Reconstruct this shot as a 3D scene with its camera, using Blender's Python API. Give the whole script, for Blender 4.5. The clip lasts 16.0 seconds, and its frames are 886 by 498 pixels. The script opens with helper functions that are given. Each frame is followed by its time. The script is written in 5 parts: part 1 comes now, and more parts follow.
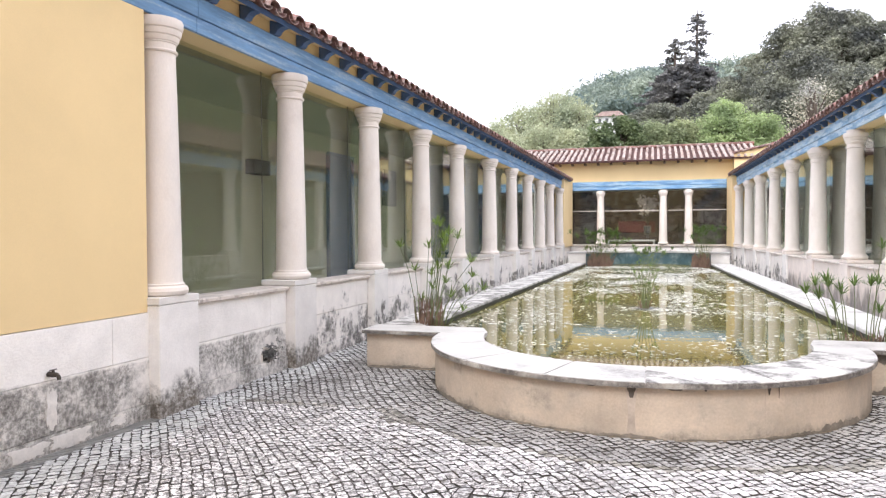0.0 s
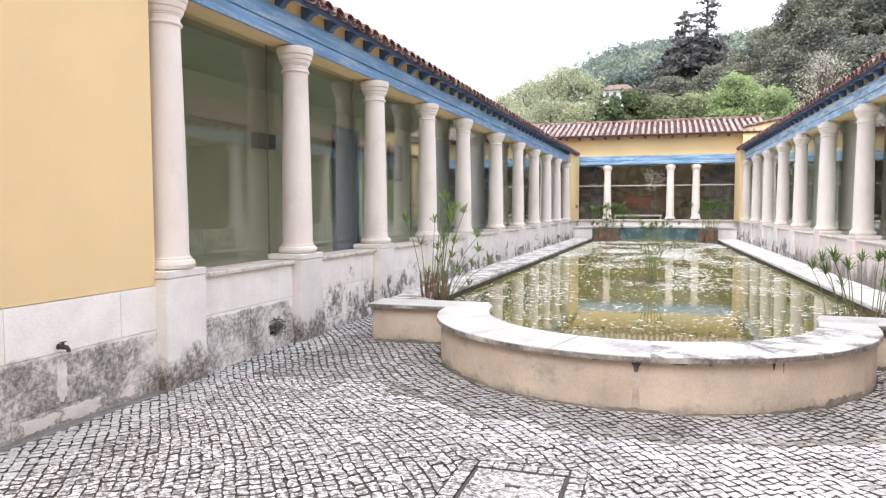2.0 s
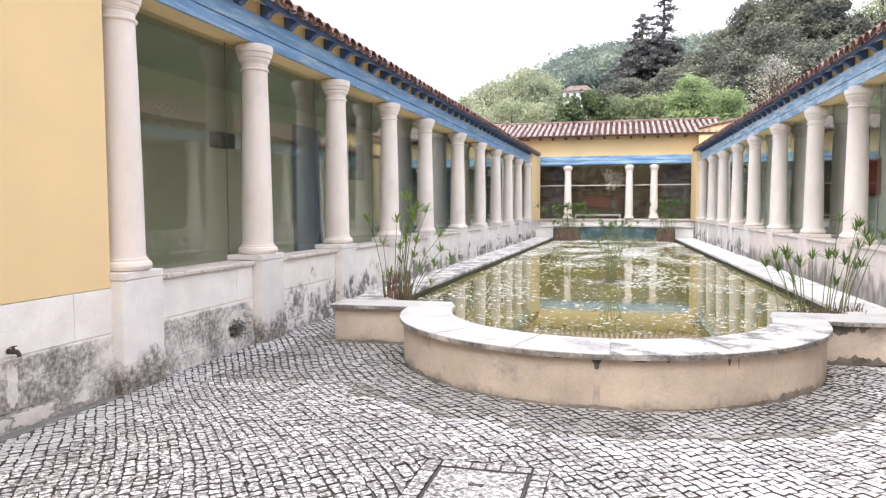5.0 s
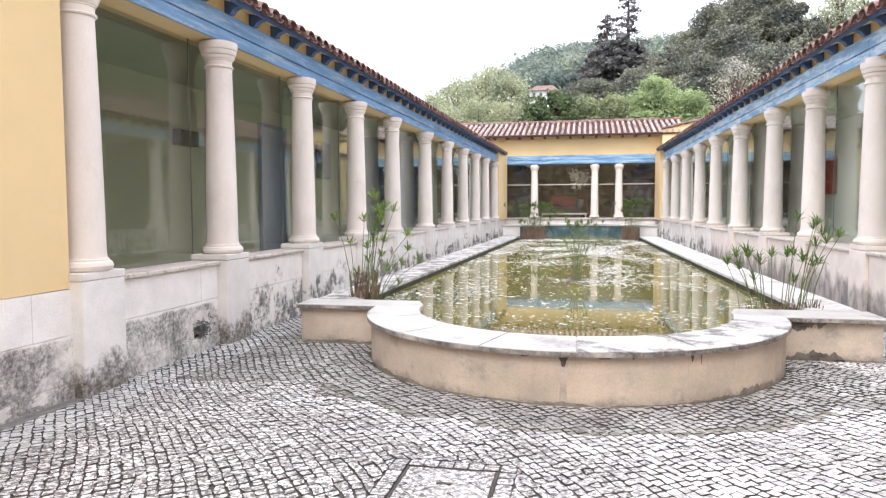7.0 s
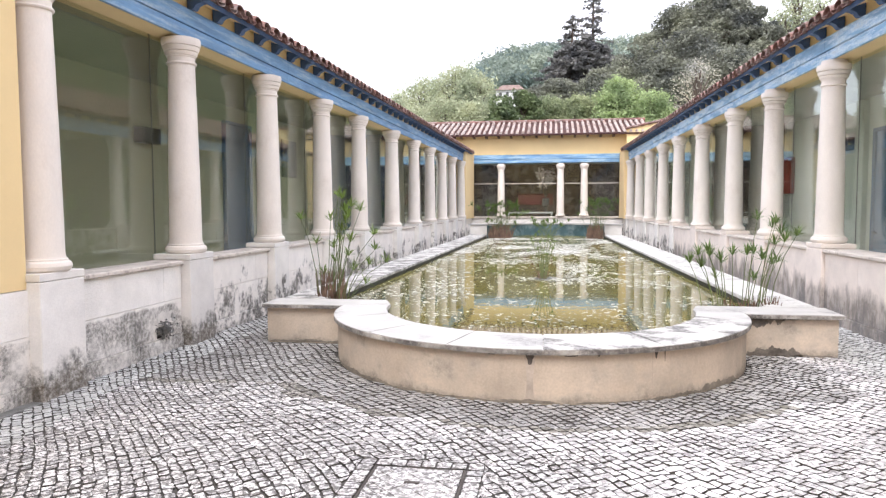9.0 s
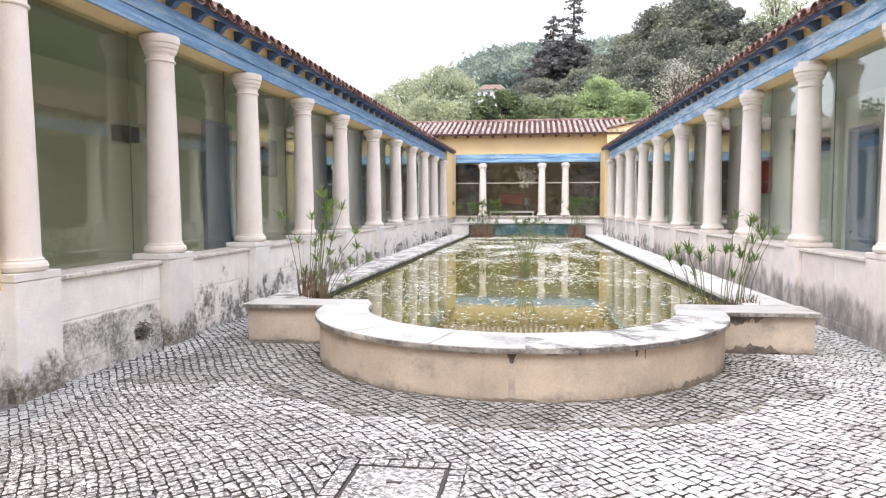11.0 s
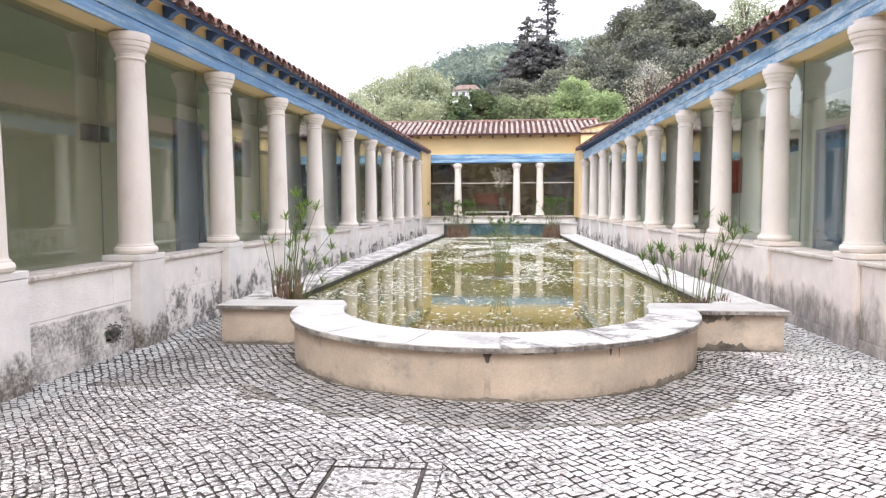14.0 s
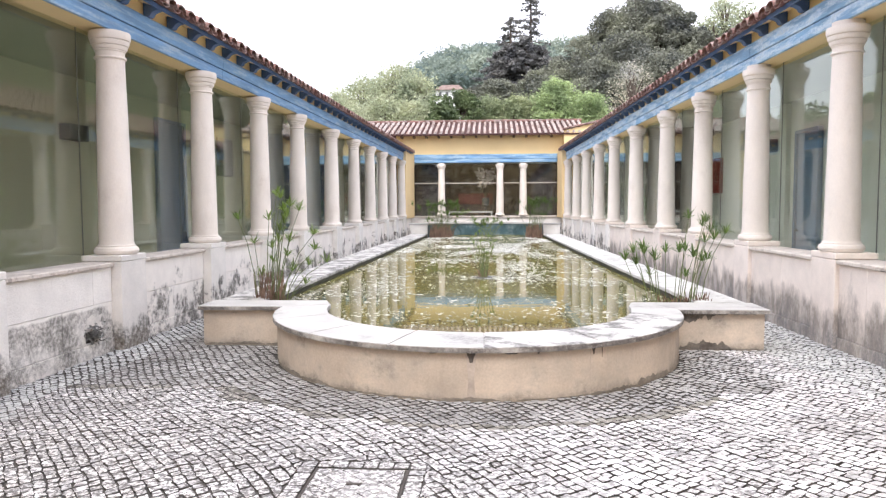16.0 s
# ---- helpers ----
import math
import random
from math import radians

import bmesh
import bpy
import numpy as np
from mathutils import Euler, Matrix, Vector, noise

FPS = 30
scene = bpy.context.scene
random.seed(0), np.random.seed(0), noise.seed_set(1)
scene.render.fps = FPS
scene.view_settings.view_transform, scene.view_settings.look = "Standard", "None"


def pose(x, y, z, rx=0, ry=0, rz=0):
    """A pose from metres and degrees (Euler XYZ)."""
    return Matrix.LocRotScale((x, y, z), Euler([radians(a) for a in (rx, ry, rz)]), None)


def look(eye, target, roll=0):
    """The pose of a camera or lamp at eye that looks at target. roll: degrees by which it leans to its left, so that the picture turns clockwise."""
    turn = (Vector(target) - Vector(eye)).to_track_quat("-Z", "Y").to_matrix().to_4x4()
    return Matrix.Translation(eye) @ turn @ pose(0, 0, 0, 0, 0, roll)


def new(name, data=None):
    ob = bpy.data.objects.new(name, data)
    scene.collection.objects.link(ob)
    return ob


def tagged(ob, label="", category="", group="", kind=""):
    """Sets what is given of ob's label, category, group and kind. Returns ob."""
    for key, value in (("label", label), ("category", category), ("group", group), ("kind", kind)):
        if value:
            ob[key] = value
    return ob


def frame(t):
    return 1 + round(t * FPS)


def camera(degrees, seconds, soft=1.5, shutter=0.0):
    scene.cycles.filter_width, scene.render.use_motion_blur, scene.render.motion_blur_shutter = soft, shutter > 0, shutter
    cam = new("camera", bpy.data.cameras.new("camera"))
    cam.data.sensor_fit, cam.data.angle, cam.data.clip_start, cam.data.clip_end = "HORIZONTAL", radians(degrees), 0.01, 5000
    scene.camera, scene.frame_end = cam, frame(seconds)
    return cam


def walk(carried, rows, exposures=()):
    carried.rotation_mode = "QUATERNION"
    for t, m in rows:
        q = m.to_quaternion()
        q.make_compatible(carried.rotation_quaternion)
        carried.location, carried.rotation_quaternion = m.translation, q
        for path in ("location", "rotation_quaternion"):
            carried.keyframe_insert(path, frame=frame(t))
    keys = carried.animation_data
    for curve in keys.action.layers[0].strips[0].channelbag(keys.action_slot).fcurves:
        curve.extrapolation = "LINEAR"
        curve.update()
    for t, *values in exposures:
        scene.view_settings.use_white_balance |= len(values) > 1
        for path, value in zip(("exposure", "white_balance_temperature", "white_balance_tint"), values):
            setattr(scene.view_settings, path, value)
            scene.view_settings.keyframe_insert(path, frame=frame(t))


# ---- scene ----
cam = camera(64.77, 16.0, soft=1.3)
PATH = [
    (0.0, pose(0, 0, 1.6, 88.724, 0.255, 16.731)),
    (0.5, pose(0, 0, 1.6, 88.698, -0.016, 16.895)),
    (1.0, pose(0, 0, 1.6, 87.607, -0.071, 17.081)),
    (1.5, pose(0, 0, 1.6, 86.435, 0.094, 17.108)),
    (2.0, pose(0, 0, 1.6, 86.635, 0.114, 17.225)),
    (2.5, pose(0, 0, 1.6, 86.668, 0.209, 16.809)),
    (3.0, pose(0, 0, 1.6, 86.638, 0.183, 16.641)),
    (3.5, pose(0, 0, 1.6, 86.620, 0.200, 15.908)),
    (4.0, pose(0, 0, 1.6, 86.619, 0.193, 15.283)),
    (6.5, pose(0, 0, 1.6, 86.548, 0.219, 12.192)),
    (7.0, pose(0, 0, 1.6, 86.519, 0.213, 11.461)),
    (7.5, pose(0, 0, 1.6, 86.513, 0.231, 10.630)),
    (8.0, pose(0, 0, 1.6, 86.471, 0.220, 9.897)),
    (8.5, pose(0, 0, 1.6, 86.435, 0.189, 9.316)),
    (9.0, pose(0, 0, 1.6, 86.414, 0.187, 8.762)),
    (11.5, pose(0, 0, 1.6, 86.356, 0.195, 6.949)),
    (12.0, pose(0, 0, 1.6, 86.361, 0.219, 6.605)),
    (12.5, pose(0, 0, 1.6, 86.359, 0.199, 6.291)),
    (13.0, pose(0, 0, 1.6, 86.354, 0.222, 5.930)),
    (13.5, pose(0, 0, 1.6, 86.354, 0.220, 5.603)),
    (14.0, pose(0, 0, 1.6, 86.354, 0.233, 5.240)),
    (14.5, pose(0, 0, 1.6, 86.353, 0.230, 4.907)),
    (15.0, pose(0, 0, 1.6, 86.346, 0.249, 4.569)),
    (15.5, pose(0, 0, 1.6, 86.352, 0.222, 4.250)),
    (16.0, pose(0, 0, 1.6, 86.350, 0.250, 3.900)),
]
walk(cam, PATH)

# ---- light ----
world = bpy.data.worlds.new("sky")
scene.world = world
world.use_nodes = True
wn, wl = world.node_tree.nodes, world.node_tree.links
wn.clear()
w_out = wn.new("ShaderNodeOutputWorld")
w_bg = wn.new("ShaderNodeBackground")
w_sky = wn.new("ShaderNodeTexSky")
w_sky.sky_type = "NISHITA"
w_sky.sun_disc = False
w_sky.sun_elevation = radians(58)
w_sky.sun_rotation = radians(186)
w_sky.dust_density = 4.0
w_cloud = wn.new("ShaderNodeMix")
w_cloud.data_type = "RGBA"
w_cloud.inputs[0].default_value = 0.88
w_cloud.inputs[7].default_value = (10.6, 10.7, 12.1, 1)
wl.new(w_sky.outputs[0], w_cloud.inputs[6])
wl.new(w_cloud.outputs[2], w_bg.inputs[0])
w_bg.inputs[1].default_value = 0.105
wl.new(w_bg.outputs[0], w_out.inputs[0])

sun = new("sun", bpy.data.lights.new("sun", "SUN"))
sun.data.energy = 1.25
sun.data.angle = radians(25)
sun.data.color = (1.0, 0.98, 0.95)
sun.matrix_world = look((-4, -26, 60), (0, 12, 0))
scene.view_settings.exposure = 1.08

# ---- materials ----


def ramp(nt, fac, stops):
    r = nt.nodes.new("ShaderNodeValToRGB")
    els = r.color_ramp.elements
    while len(els) < len(stops):
        els.new(0.5)
    for e, (p, c) in zip(els, stops):
        e.position = p
        e.color = (*c, 1) if len(c) == 3 else c
    nt.links.new(fac, r.inputs[0])
    return r.outputs[0]


def noise_tex(nt, co, scale, detail=4.0, rough=0.55, stretch=None):
    n = nt.nodes.new("ShaderNodeTexNoise")
    n.inputs["Scale"].default_value = scale
    n.inputs["Detail"].default_value = detail
    n.inputs["Roughness"].default_value = rough
    if stretch:
        mp = nt.nodes.new("ShaderNodeMapping")
        mp.inputs["Scale"].default_value = stretch
        nt.links.new(co, mp.inputs[0])
        co = mp.outputs[0]
    nt.links.new(co, n.inputs["Vector"])
    return n.outputs[0]


def mixc(nt, fac, a, b, mode="MIX"):
    m = nt.nodes.new("ShaderNodeMix")
    m.data_type = "RGBA"
    m.blend_type = mode
    for sock, val in ((0, fac), (6, a), (7, b)):
        if isinstance(val, (int, float)):
            m.inputs[sock].default_value = val
        elif isinstance(val, tuple):
            m.inputs[sock].default_value = (*val, 1)
        else:
            nt.links.new(val, m.inputs[sock])
    return m.outputs[2]


def calc(nt, op, a, b=0.0):
    m = nt.nodes.new("ShaderNodeMath")
    m.operation = op
    for i, val in enumerate((a, b)):
        if isinstance(val, (int, float)):
            m.inputs[i].default_value = val
        else:
            nt.links.new(val, m.inputs[i])
    return m.outputs[0]


def material(name, color, rough=0.8, vary=0.18, scale=3.0, fine=40.0, bump=0.25, metal=0.0, per_piece=0.0, island=0.0,
             stain=None, stain_at=(0.55, 0.7), stain_scale=2.2, stretch=None, damp=None, lift_by=(0.16, -0.3), distance=0.01, pits=0.0):
    """Surface with grain at two scales; stain is a second colour in noise-shaped patches; damp = (low, high) where mould thins out."""
    m = bpy.data.materials.new(name)
    m.use_nodes = True
    nt = m.node_tree
    bsdf = nt.nodes["Principled BSDF"]
    co = nt.nodes.new("ShaderNodeNewGeometry").outputs["Position"]
    big = noise_tex(nt, co, scale, 5, 0.6, stretch)
    small = noise_tex(nt, co, fine, 3, 0.6, stretch)
    dark = tuple(c * (1 - vary) for c in color)
    light = tuple(min(1, c * (1 + vary)) for c in color)
    col = ramp(nt, big, [(0.3, dark), (0.7, light)])
    grain = ramp(nt, small, [(0.25, (1 - vary * 0.8,) * 3), (0.7, (1 + 0 * vary,) * 3)])
    col = mixc(nt, 1.0, col, grain, "MULTIPLY")
    if per_piece or island:
        src = nt.nodes.new("ShaderNodeObjectInfo").outputs["Random"] if per_piece else nt.nodes.new("ShaderNodeNewGeometry").outputs["Random Per Island"]
        k = per_piece or island
        tone = ramp(nt, src, [(0.0, (1 - k,) * 3), (0.5, (1 - k * 0.35, 1 - k * 0.4, 1 - k * 0.45)), (1.0, (1, 1, 1))])
        col = mixc(nt, 1.0, col, tone, "MULTIPLY")
    if stain:
        patch = noise_tex(nt, co, stain_scale, 10, 0.66, stretch)
        if damp:
            z = nt.nodes.new("ShaderNodeSeparateXYZ")
            nt.links.new(co, z.inputs[0])
            lift = nt.nodes.new("ShaderNodeMapRange")
            lift.inputs[1].default_value, lift.inputs[2].default_value = damp
            lift.inputs[3].default_value, lift.inputs[4].default_value = lift_by
            nt.links.new(z.outputs[2], lift.inputs[0])
            patch = calc(nt, "ADD", patch, lift.outputs[0])
        wide = stain_at[1] - stain_at[0]
        veil = ramp(nt, patch, [(stain_at[0], (0, 0, 0)), (stain_at[1], (0.8,) * 3)])
        speck = ramp(nt, noise_tex(nt, co, 24, 10, 0.78), [(0.38, (0, 0, 0)), (0.58, (1, 1, 1))])
        col = mixc(nt, mixc(nt, 0.7, veil, mixc(nt, 1.0, veil, speck, "MULTIPLY")), col, tuple(min(1, c * 1.7) for c in stain))
        core = ramp(nt, patch, [(stain_at[0] + wide * 0.75, (0, 0, 0)), (stain_at[1] + wide * 0.9, (0.9,) * 3)])
        col = mixc(nt, mixc(nt, 0.75, core, mixc(nt, 1.0, core, speck, "MULTIPLY")), col, tuple(c * 0.75 for c in stain))
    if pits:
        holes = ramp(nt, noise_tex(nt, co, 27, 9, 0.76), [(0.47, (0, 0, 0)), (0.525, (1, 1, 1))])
        # flecks thicken westwards, which also paints that side's shade into the colour
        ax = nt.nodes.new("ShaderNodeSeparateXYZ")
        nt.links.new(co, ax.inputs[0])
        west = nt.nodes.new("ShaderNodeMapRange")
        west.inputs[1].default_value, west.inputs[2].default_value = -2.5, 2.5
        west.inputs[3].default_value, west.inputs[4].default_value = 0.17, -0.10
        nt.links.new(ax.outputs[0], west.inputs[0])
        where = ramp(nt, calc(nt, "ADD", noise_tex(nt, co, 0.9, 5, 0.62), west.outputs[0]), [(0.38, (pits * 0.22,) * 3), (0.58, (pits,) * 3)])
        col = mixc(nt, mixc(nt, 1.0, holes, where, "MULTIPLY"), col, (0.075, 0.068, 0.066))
    nt.links.new(col, bsdf.inputs["Base Color"])
    bsdf.inputs["Metallic"].default_value = metal
    rr = ramp(nt, small, [(0.2, (max(0, rough - 0.12),) * 3), (0.8, (min(1, rough + 0.1),) * 3)])
    nt.links.new(rr, bsdf.inputs["Roughness"])
    if bump:
        b = nt.nodes.new("ShaderNodeBump")
        b.inputs["Strength"].default_value = bump
        b.inputs["Distance"].default_value = distance
        nt.links.new(mixc(nt, 0.5, big, small), b.inputs["Height"])
        nt.links.new(b.outputs[0], bsdf.inputs["Normal"])
    return m


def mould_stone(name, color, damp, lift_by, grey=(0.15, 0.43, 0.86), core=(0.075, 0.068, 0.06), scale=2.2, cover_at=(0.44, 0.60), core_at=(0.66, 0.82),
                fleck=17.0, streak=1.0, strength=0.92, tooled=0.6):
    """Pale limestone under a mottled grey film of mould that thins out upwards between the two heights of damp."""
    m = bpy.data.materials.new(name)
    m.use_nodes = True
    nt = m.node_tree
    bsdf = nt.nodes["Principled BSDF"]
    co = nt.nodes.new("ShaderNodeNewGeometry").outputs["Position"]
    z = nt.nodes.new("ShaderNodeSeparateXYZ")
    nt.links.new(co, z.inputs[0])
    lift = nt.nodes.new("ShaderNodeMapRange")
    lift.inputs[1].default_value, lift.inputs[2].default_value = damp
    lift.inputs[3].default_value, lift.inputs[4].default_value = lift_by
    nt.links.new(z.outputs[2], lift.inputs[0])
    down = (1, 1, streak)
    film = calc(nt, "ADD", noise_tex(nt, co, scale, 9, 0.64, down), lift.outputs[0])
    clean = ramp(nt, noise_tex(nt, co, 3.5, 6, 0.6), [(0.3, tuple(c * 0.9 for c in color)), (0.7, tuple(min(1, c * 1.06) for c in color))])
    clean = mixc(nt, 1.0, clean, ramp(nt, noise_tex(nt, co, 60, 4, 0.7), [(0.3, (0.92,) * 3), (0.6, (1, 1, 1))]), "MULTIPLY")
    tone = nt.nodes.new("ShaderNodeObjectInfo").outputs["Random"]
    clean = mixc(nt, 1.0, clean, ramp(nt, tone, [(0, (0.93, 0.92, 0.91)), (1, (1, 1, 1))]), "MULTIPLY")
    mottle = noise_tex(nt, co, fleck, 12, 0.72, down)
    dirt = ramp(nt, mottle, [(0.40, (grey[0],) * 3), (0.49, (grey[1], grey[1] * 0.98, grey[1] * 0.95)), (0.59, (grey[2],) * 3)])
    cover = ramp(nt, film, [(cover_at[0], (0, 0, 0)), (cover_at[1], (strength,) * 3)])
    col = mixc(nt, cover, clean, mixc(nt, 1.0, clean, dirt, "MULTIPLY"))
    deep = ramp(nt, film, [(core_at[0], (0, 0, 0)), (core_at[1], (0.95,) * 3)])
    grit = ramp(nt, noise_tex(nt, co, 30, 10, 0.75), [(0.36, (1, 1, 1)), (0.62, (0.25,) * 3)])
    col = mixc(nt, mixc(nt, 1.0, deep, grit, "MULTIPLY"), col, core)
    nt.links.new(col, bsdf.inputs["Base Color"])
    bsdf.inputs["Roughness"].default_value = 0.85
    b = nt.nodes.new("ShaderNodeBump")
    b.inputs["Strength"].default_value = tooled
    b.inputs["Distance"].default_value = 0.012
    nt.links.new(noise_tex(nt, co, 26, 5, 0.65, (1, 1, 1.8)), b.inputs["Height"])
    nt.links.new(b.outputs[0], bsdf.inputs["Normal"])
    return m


def glass_material(name, tint, ior=1.5, rough=0.0):
    m = bpy.data.materials.new(name)
    m.use_nodes = True
    nt = m.node_tree
    nt.nodes.clear()
    out = nt.nodes.new("ShaderNodeOutputMaterial")
    mix = nt.nodes.new("ShaderNodeMixShader")
    lw = nt.nodes.new("ShaderNodeLayerWeight")
    lw.inputs[0].default_value = 0.5
    f0 = ((ior - 1) / (ior + 1)) ** 2
    gloss = calc(nt, "ADD", f0, calc(nt, "MULTIPLY", 1 - f0, calc(nt, "POWER", lw.outputs["Facing"], 5.0)))
    tr = nt.nodes.new("ShaderNodeBsdfTransparent")
    tr.inputs[0].default_value = (*tint, 1)
    gl = nt.nodes.new("ShaderNodeBsdfGlossy")
    gl.inputs["Roughness"].default_value = rough
    gl.inputs["Color"].default_value = (0.95, 1, 0.96, 1)
    nt.links.new(gloss, mix.inputs[0])
    nt.links.new(tr.outputs[0], mix.inputs[1])
    nt.links.new(gl.outputs[0], mix.inputs[2])
    nt.links.new(mix.outputs[0], out.inputs[0])
    return m


def leaf_material(name, color, vary=0.28, trans=0.45, clump=0.35, tone=((0.72, 0.75, 0.8), (1.2, 1.15, 1.0))):
    m = bpy.data.materials.new(name)
    m.use_nodes = True
    nt = m.node_tree
    bsdf = nt.nodes["Principled BSDF"]
    isl = nt.nodes.new("ShaderNodeNewGeometry")
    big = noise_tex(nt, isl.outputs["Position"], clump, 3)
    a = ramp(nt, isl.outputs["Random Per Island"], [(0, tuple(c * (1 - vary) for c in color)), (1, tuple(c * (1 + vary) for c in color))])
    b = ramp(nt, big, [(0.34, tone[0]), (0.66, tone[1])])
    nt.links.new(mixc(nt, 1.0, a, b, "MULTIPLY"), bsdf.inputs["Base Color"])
    bsdf.inputs["Roughness"].default_value = 0.6
    bsdf.inputs["Specular IOR Level"].default_value = 0.3
    thin = nt.nodes.new("ShaderNodeBsdfTranslucent")
    nt.links.new(bsdf.inputs["Base Color"].links[0].from_socket, thin.inputs[0])
    mix = nt.nodes.new("ShaderNodeMixShader")
    mix.inputs[0].default_value = trans
    nt.links.new(bsdf.outputs[0], mix.inputs[1])
    nt.links.new(thin.outputs[0], mix.inputs[2])
    nt.links.new(mix.outputs[0], nt.nodes["Material Output"].inputs[0])
    return m


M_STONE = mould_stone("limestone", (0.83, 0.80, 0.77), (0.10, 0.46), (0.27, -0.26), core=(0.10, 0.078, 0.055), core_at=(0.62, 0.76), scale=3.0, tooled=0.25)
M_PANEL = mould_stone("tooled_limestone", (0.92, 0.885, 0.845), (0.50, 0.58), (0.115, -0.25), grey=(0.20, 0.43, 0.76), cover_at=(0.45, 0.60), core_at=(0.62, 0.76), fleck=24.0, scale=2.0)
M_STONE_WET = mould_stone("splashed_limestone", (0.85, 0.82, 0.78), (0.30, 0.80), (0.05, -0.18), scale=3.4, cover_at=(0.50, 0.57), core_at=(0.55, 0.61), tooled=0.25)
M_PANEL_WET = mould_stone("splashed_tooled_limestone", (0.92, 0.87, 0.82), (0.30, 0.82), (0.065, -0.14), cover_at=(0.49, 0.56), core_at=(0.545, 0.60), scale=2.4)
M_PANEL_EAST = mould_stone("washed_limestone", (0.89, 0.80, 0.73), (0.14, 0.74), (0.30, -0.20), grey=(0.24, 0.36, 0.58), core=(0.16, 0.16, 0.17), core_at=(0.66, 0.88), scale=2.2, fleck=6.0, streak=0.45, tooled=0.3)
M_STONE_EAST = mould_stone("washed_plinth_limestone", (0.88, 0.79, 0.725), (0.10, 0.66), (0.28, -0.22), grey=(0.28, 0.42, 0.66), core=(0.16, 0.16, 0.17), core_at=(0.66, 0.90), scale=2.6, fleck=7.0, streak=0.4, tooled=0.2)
M_BLUE_ACROSS = material("blue_painted_cross_beam", (0.16, 0.33, 0.56), 0.6, 0.3, 1.2, 14, 0.5, stain=(0.34, 0.45, 0.50), stain_at=(0.47, 0.60), stain_scale=1.4, stretch=(0.7, 9, 9))
M_SILL = material("sill_stone", (0.68, 0.61, 0.55), 0.7, 0.16, 3, 50, 0.3, stain=(0.19, 0.16, 0.14), stain_at=(0.48, 0.62), stain_scale=6)
M_COLUMN = material("column_stone", (0.80, 0.728, 0.665), 0.7, 0.09, 1.6, 70, 0.15, stain=(0.33, 0.28, 0.24), stain_at=(0.54, 0.78), stain_scale=2.5, stretch=(1, 1, 0.5))
M_YELLOW = material("yellow_plaster", (0.80, 0.61, 0.33), 0.9, 0.05, 0.8, 90, 0.1)
M_BLUE = material("blue_painted_wood", (0.17, 0.32, 0.53), 0.6, 0.28, 1.2, 14, 0.5, stain=(0.27, 0.33, 0.38), stain_at=(0.49, 0.64), stain_scale=1.6, stretch=(9, 0.8, 9))
M_BLUE_DARK = material("dark_blue_paint", (0.065, 0.12, 0.25), 0.6, 0.2, 2.0, 30, 0.2)
# east beam: patchy faded paint, its base also lightened for the brighter light
M_BLUE_FADED_LIT = material("sunlit_faded_blue_wood", (0.21, 0.38, 0.58), 0.65, 0.28, 1.2, 14, 0.6, stain=(0.42, 0.48, 0.51), stain_at=(0.44, 0.58), stain_scale=2.0, stretch=(6, 0.8, 6))
M_TILE = material("clay_tile", (0.25, 0.125, 0.105), 0.85, 0.34, 4, 50, 0.5, per_piece=0.5, stain=(0.26, 0.225, 0.21), stain_at=(0.47, 0.62), stain_scale=7)
M_TILE_FAR = material("weathered_clay_tile", (0.50, 0.385, 0.345), 0.85, 0.25, 3, 40, 0.4, island=0.45, stain=(0.46, 0.42, 0.40), stain_at=(0.44, 0.54), stain_scale=5)
M_TILE_WING = material("brown_clay_tile", (0.26, 0.16, 0.13), 0.85, 0.3, 3, 40, 0.4, island=0.4, stain=(0.22, 0.19, 0.17), stain_at=(0.48, 0.60), stain_scale=5)
# clay red darkened so the gaps between cover tiles hold painted shade
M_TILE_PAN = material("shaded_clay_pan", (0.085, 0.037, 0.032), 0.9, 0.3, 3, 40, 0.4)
M_RENDER = material("beige_render", (0.55, 0.455, 0.368), 0.9, 0.22, 1.4, 50, 0.25, stain=(0.23, 0.20, 0.17), stain_at=(0.43, 0.60), stain_scale=2.6, damp=(0.02, 0.10), lift_by=(0.16, 0.0))
M_DRIP = material("dark_lime_streak", (0.10, 0.085, 0.075), 0.9, 0.4, 6, 40, 0.2)
M_STREAK = material("washed_render", (0.47, 0.395, 0.335), 0.9, 0.2, 6, 40, 0.2)
M_LIME = material("old_lime_patch", (0.74, 0.70, 0.66), 0.9, 0.15, 6, 60, 0.4, stain=(0.28, 0.27, 0.26), stain_at=(0.5, 0.66), stain_scale=7)
M_NOSE = material("dirty_coping_edge", (0.46, 0.43, 0.40), 0.8, 0.3, 3.0, 60, 0.3, stain=(0.085, 0.075, 0.07), stain_at=(0.34, 0.46), stain_scale=3.2)
M_COPING = material("coping_stone", (0.50, 0.482, 0.468), 0.7, 0.16, 2.2, 60, 0.25, stain=(0.24, 0.23, 0.225), stain_at=(0.47, 0.60), stain_scale=1.7)
M_COPING_WORN = material("lichened_coping_stone", (0.58, 0.56, 0.545), 0.75, 0.16, 2.2, 60, 0.35, stain=(0.11, 0.105, 0.10), stain_at=(0.45, 0.53), stain_scale=3.6)
M_COPING_SIDE = material("walked_coping_stone", (0.58, 0.565, 0.55), 0.75, 0.16, 2.2, 60, 0.3, stain=(0.19, 0.185, 0.18), stain_at=(0.49, 0.62), stain_scale=3.0)
M_MOULD = material("black_wall_mould", (0.17, 0.145, 0.125), 0.95, 0.5, 9, 60, 0.3)
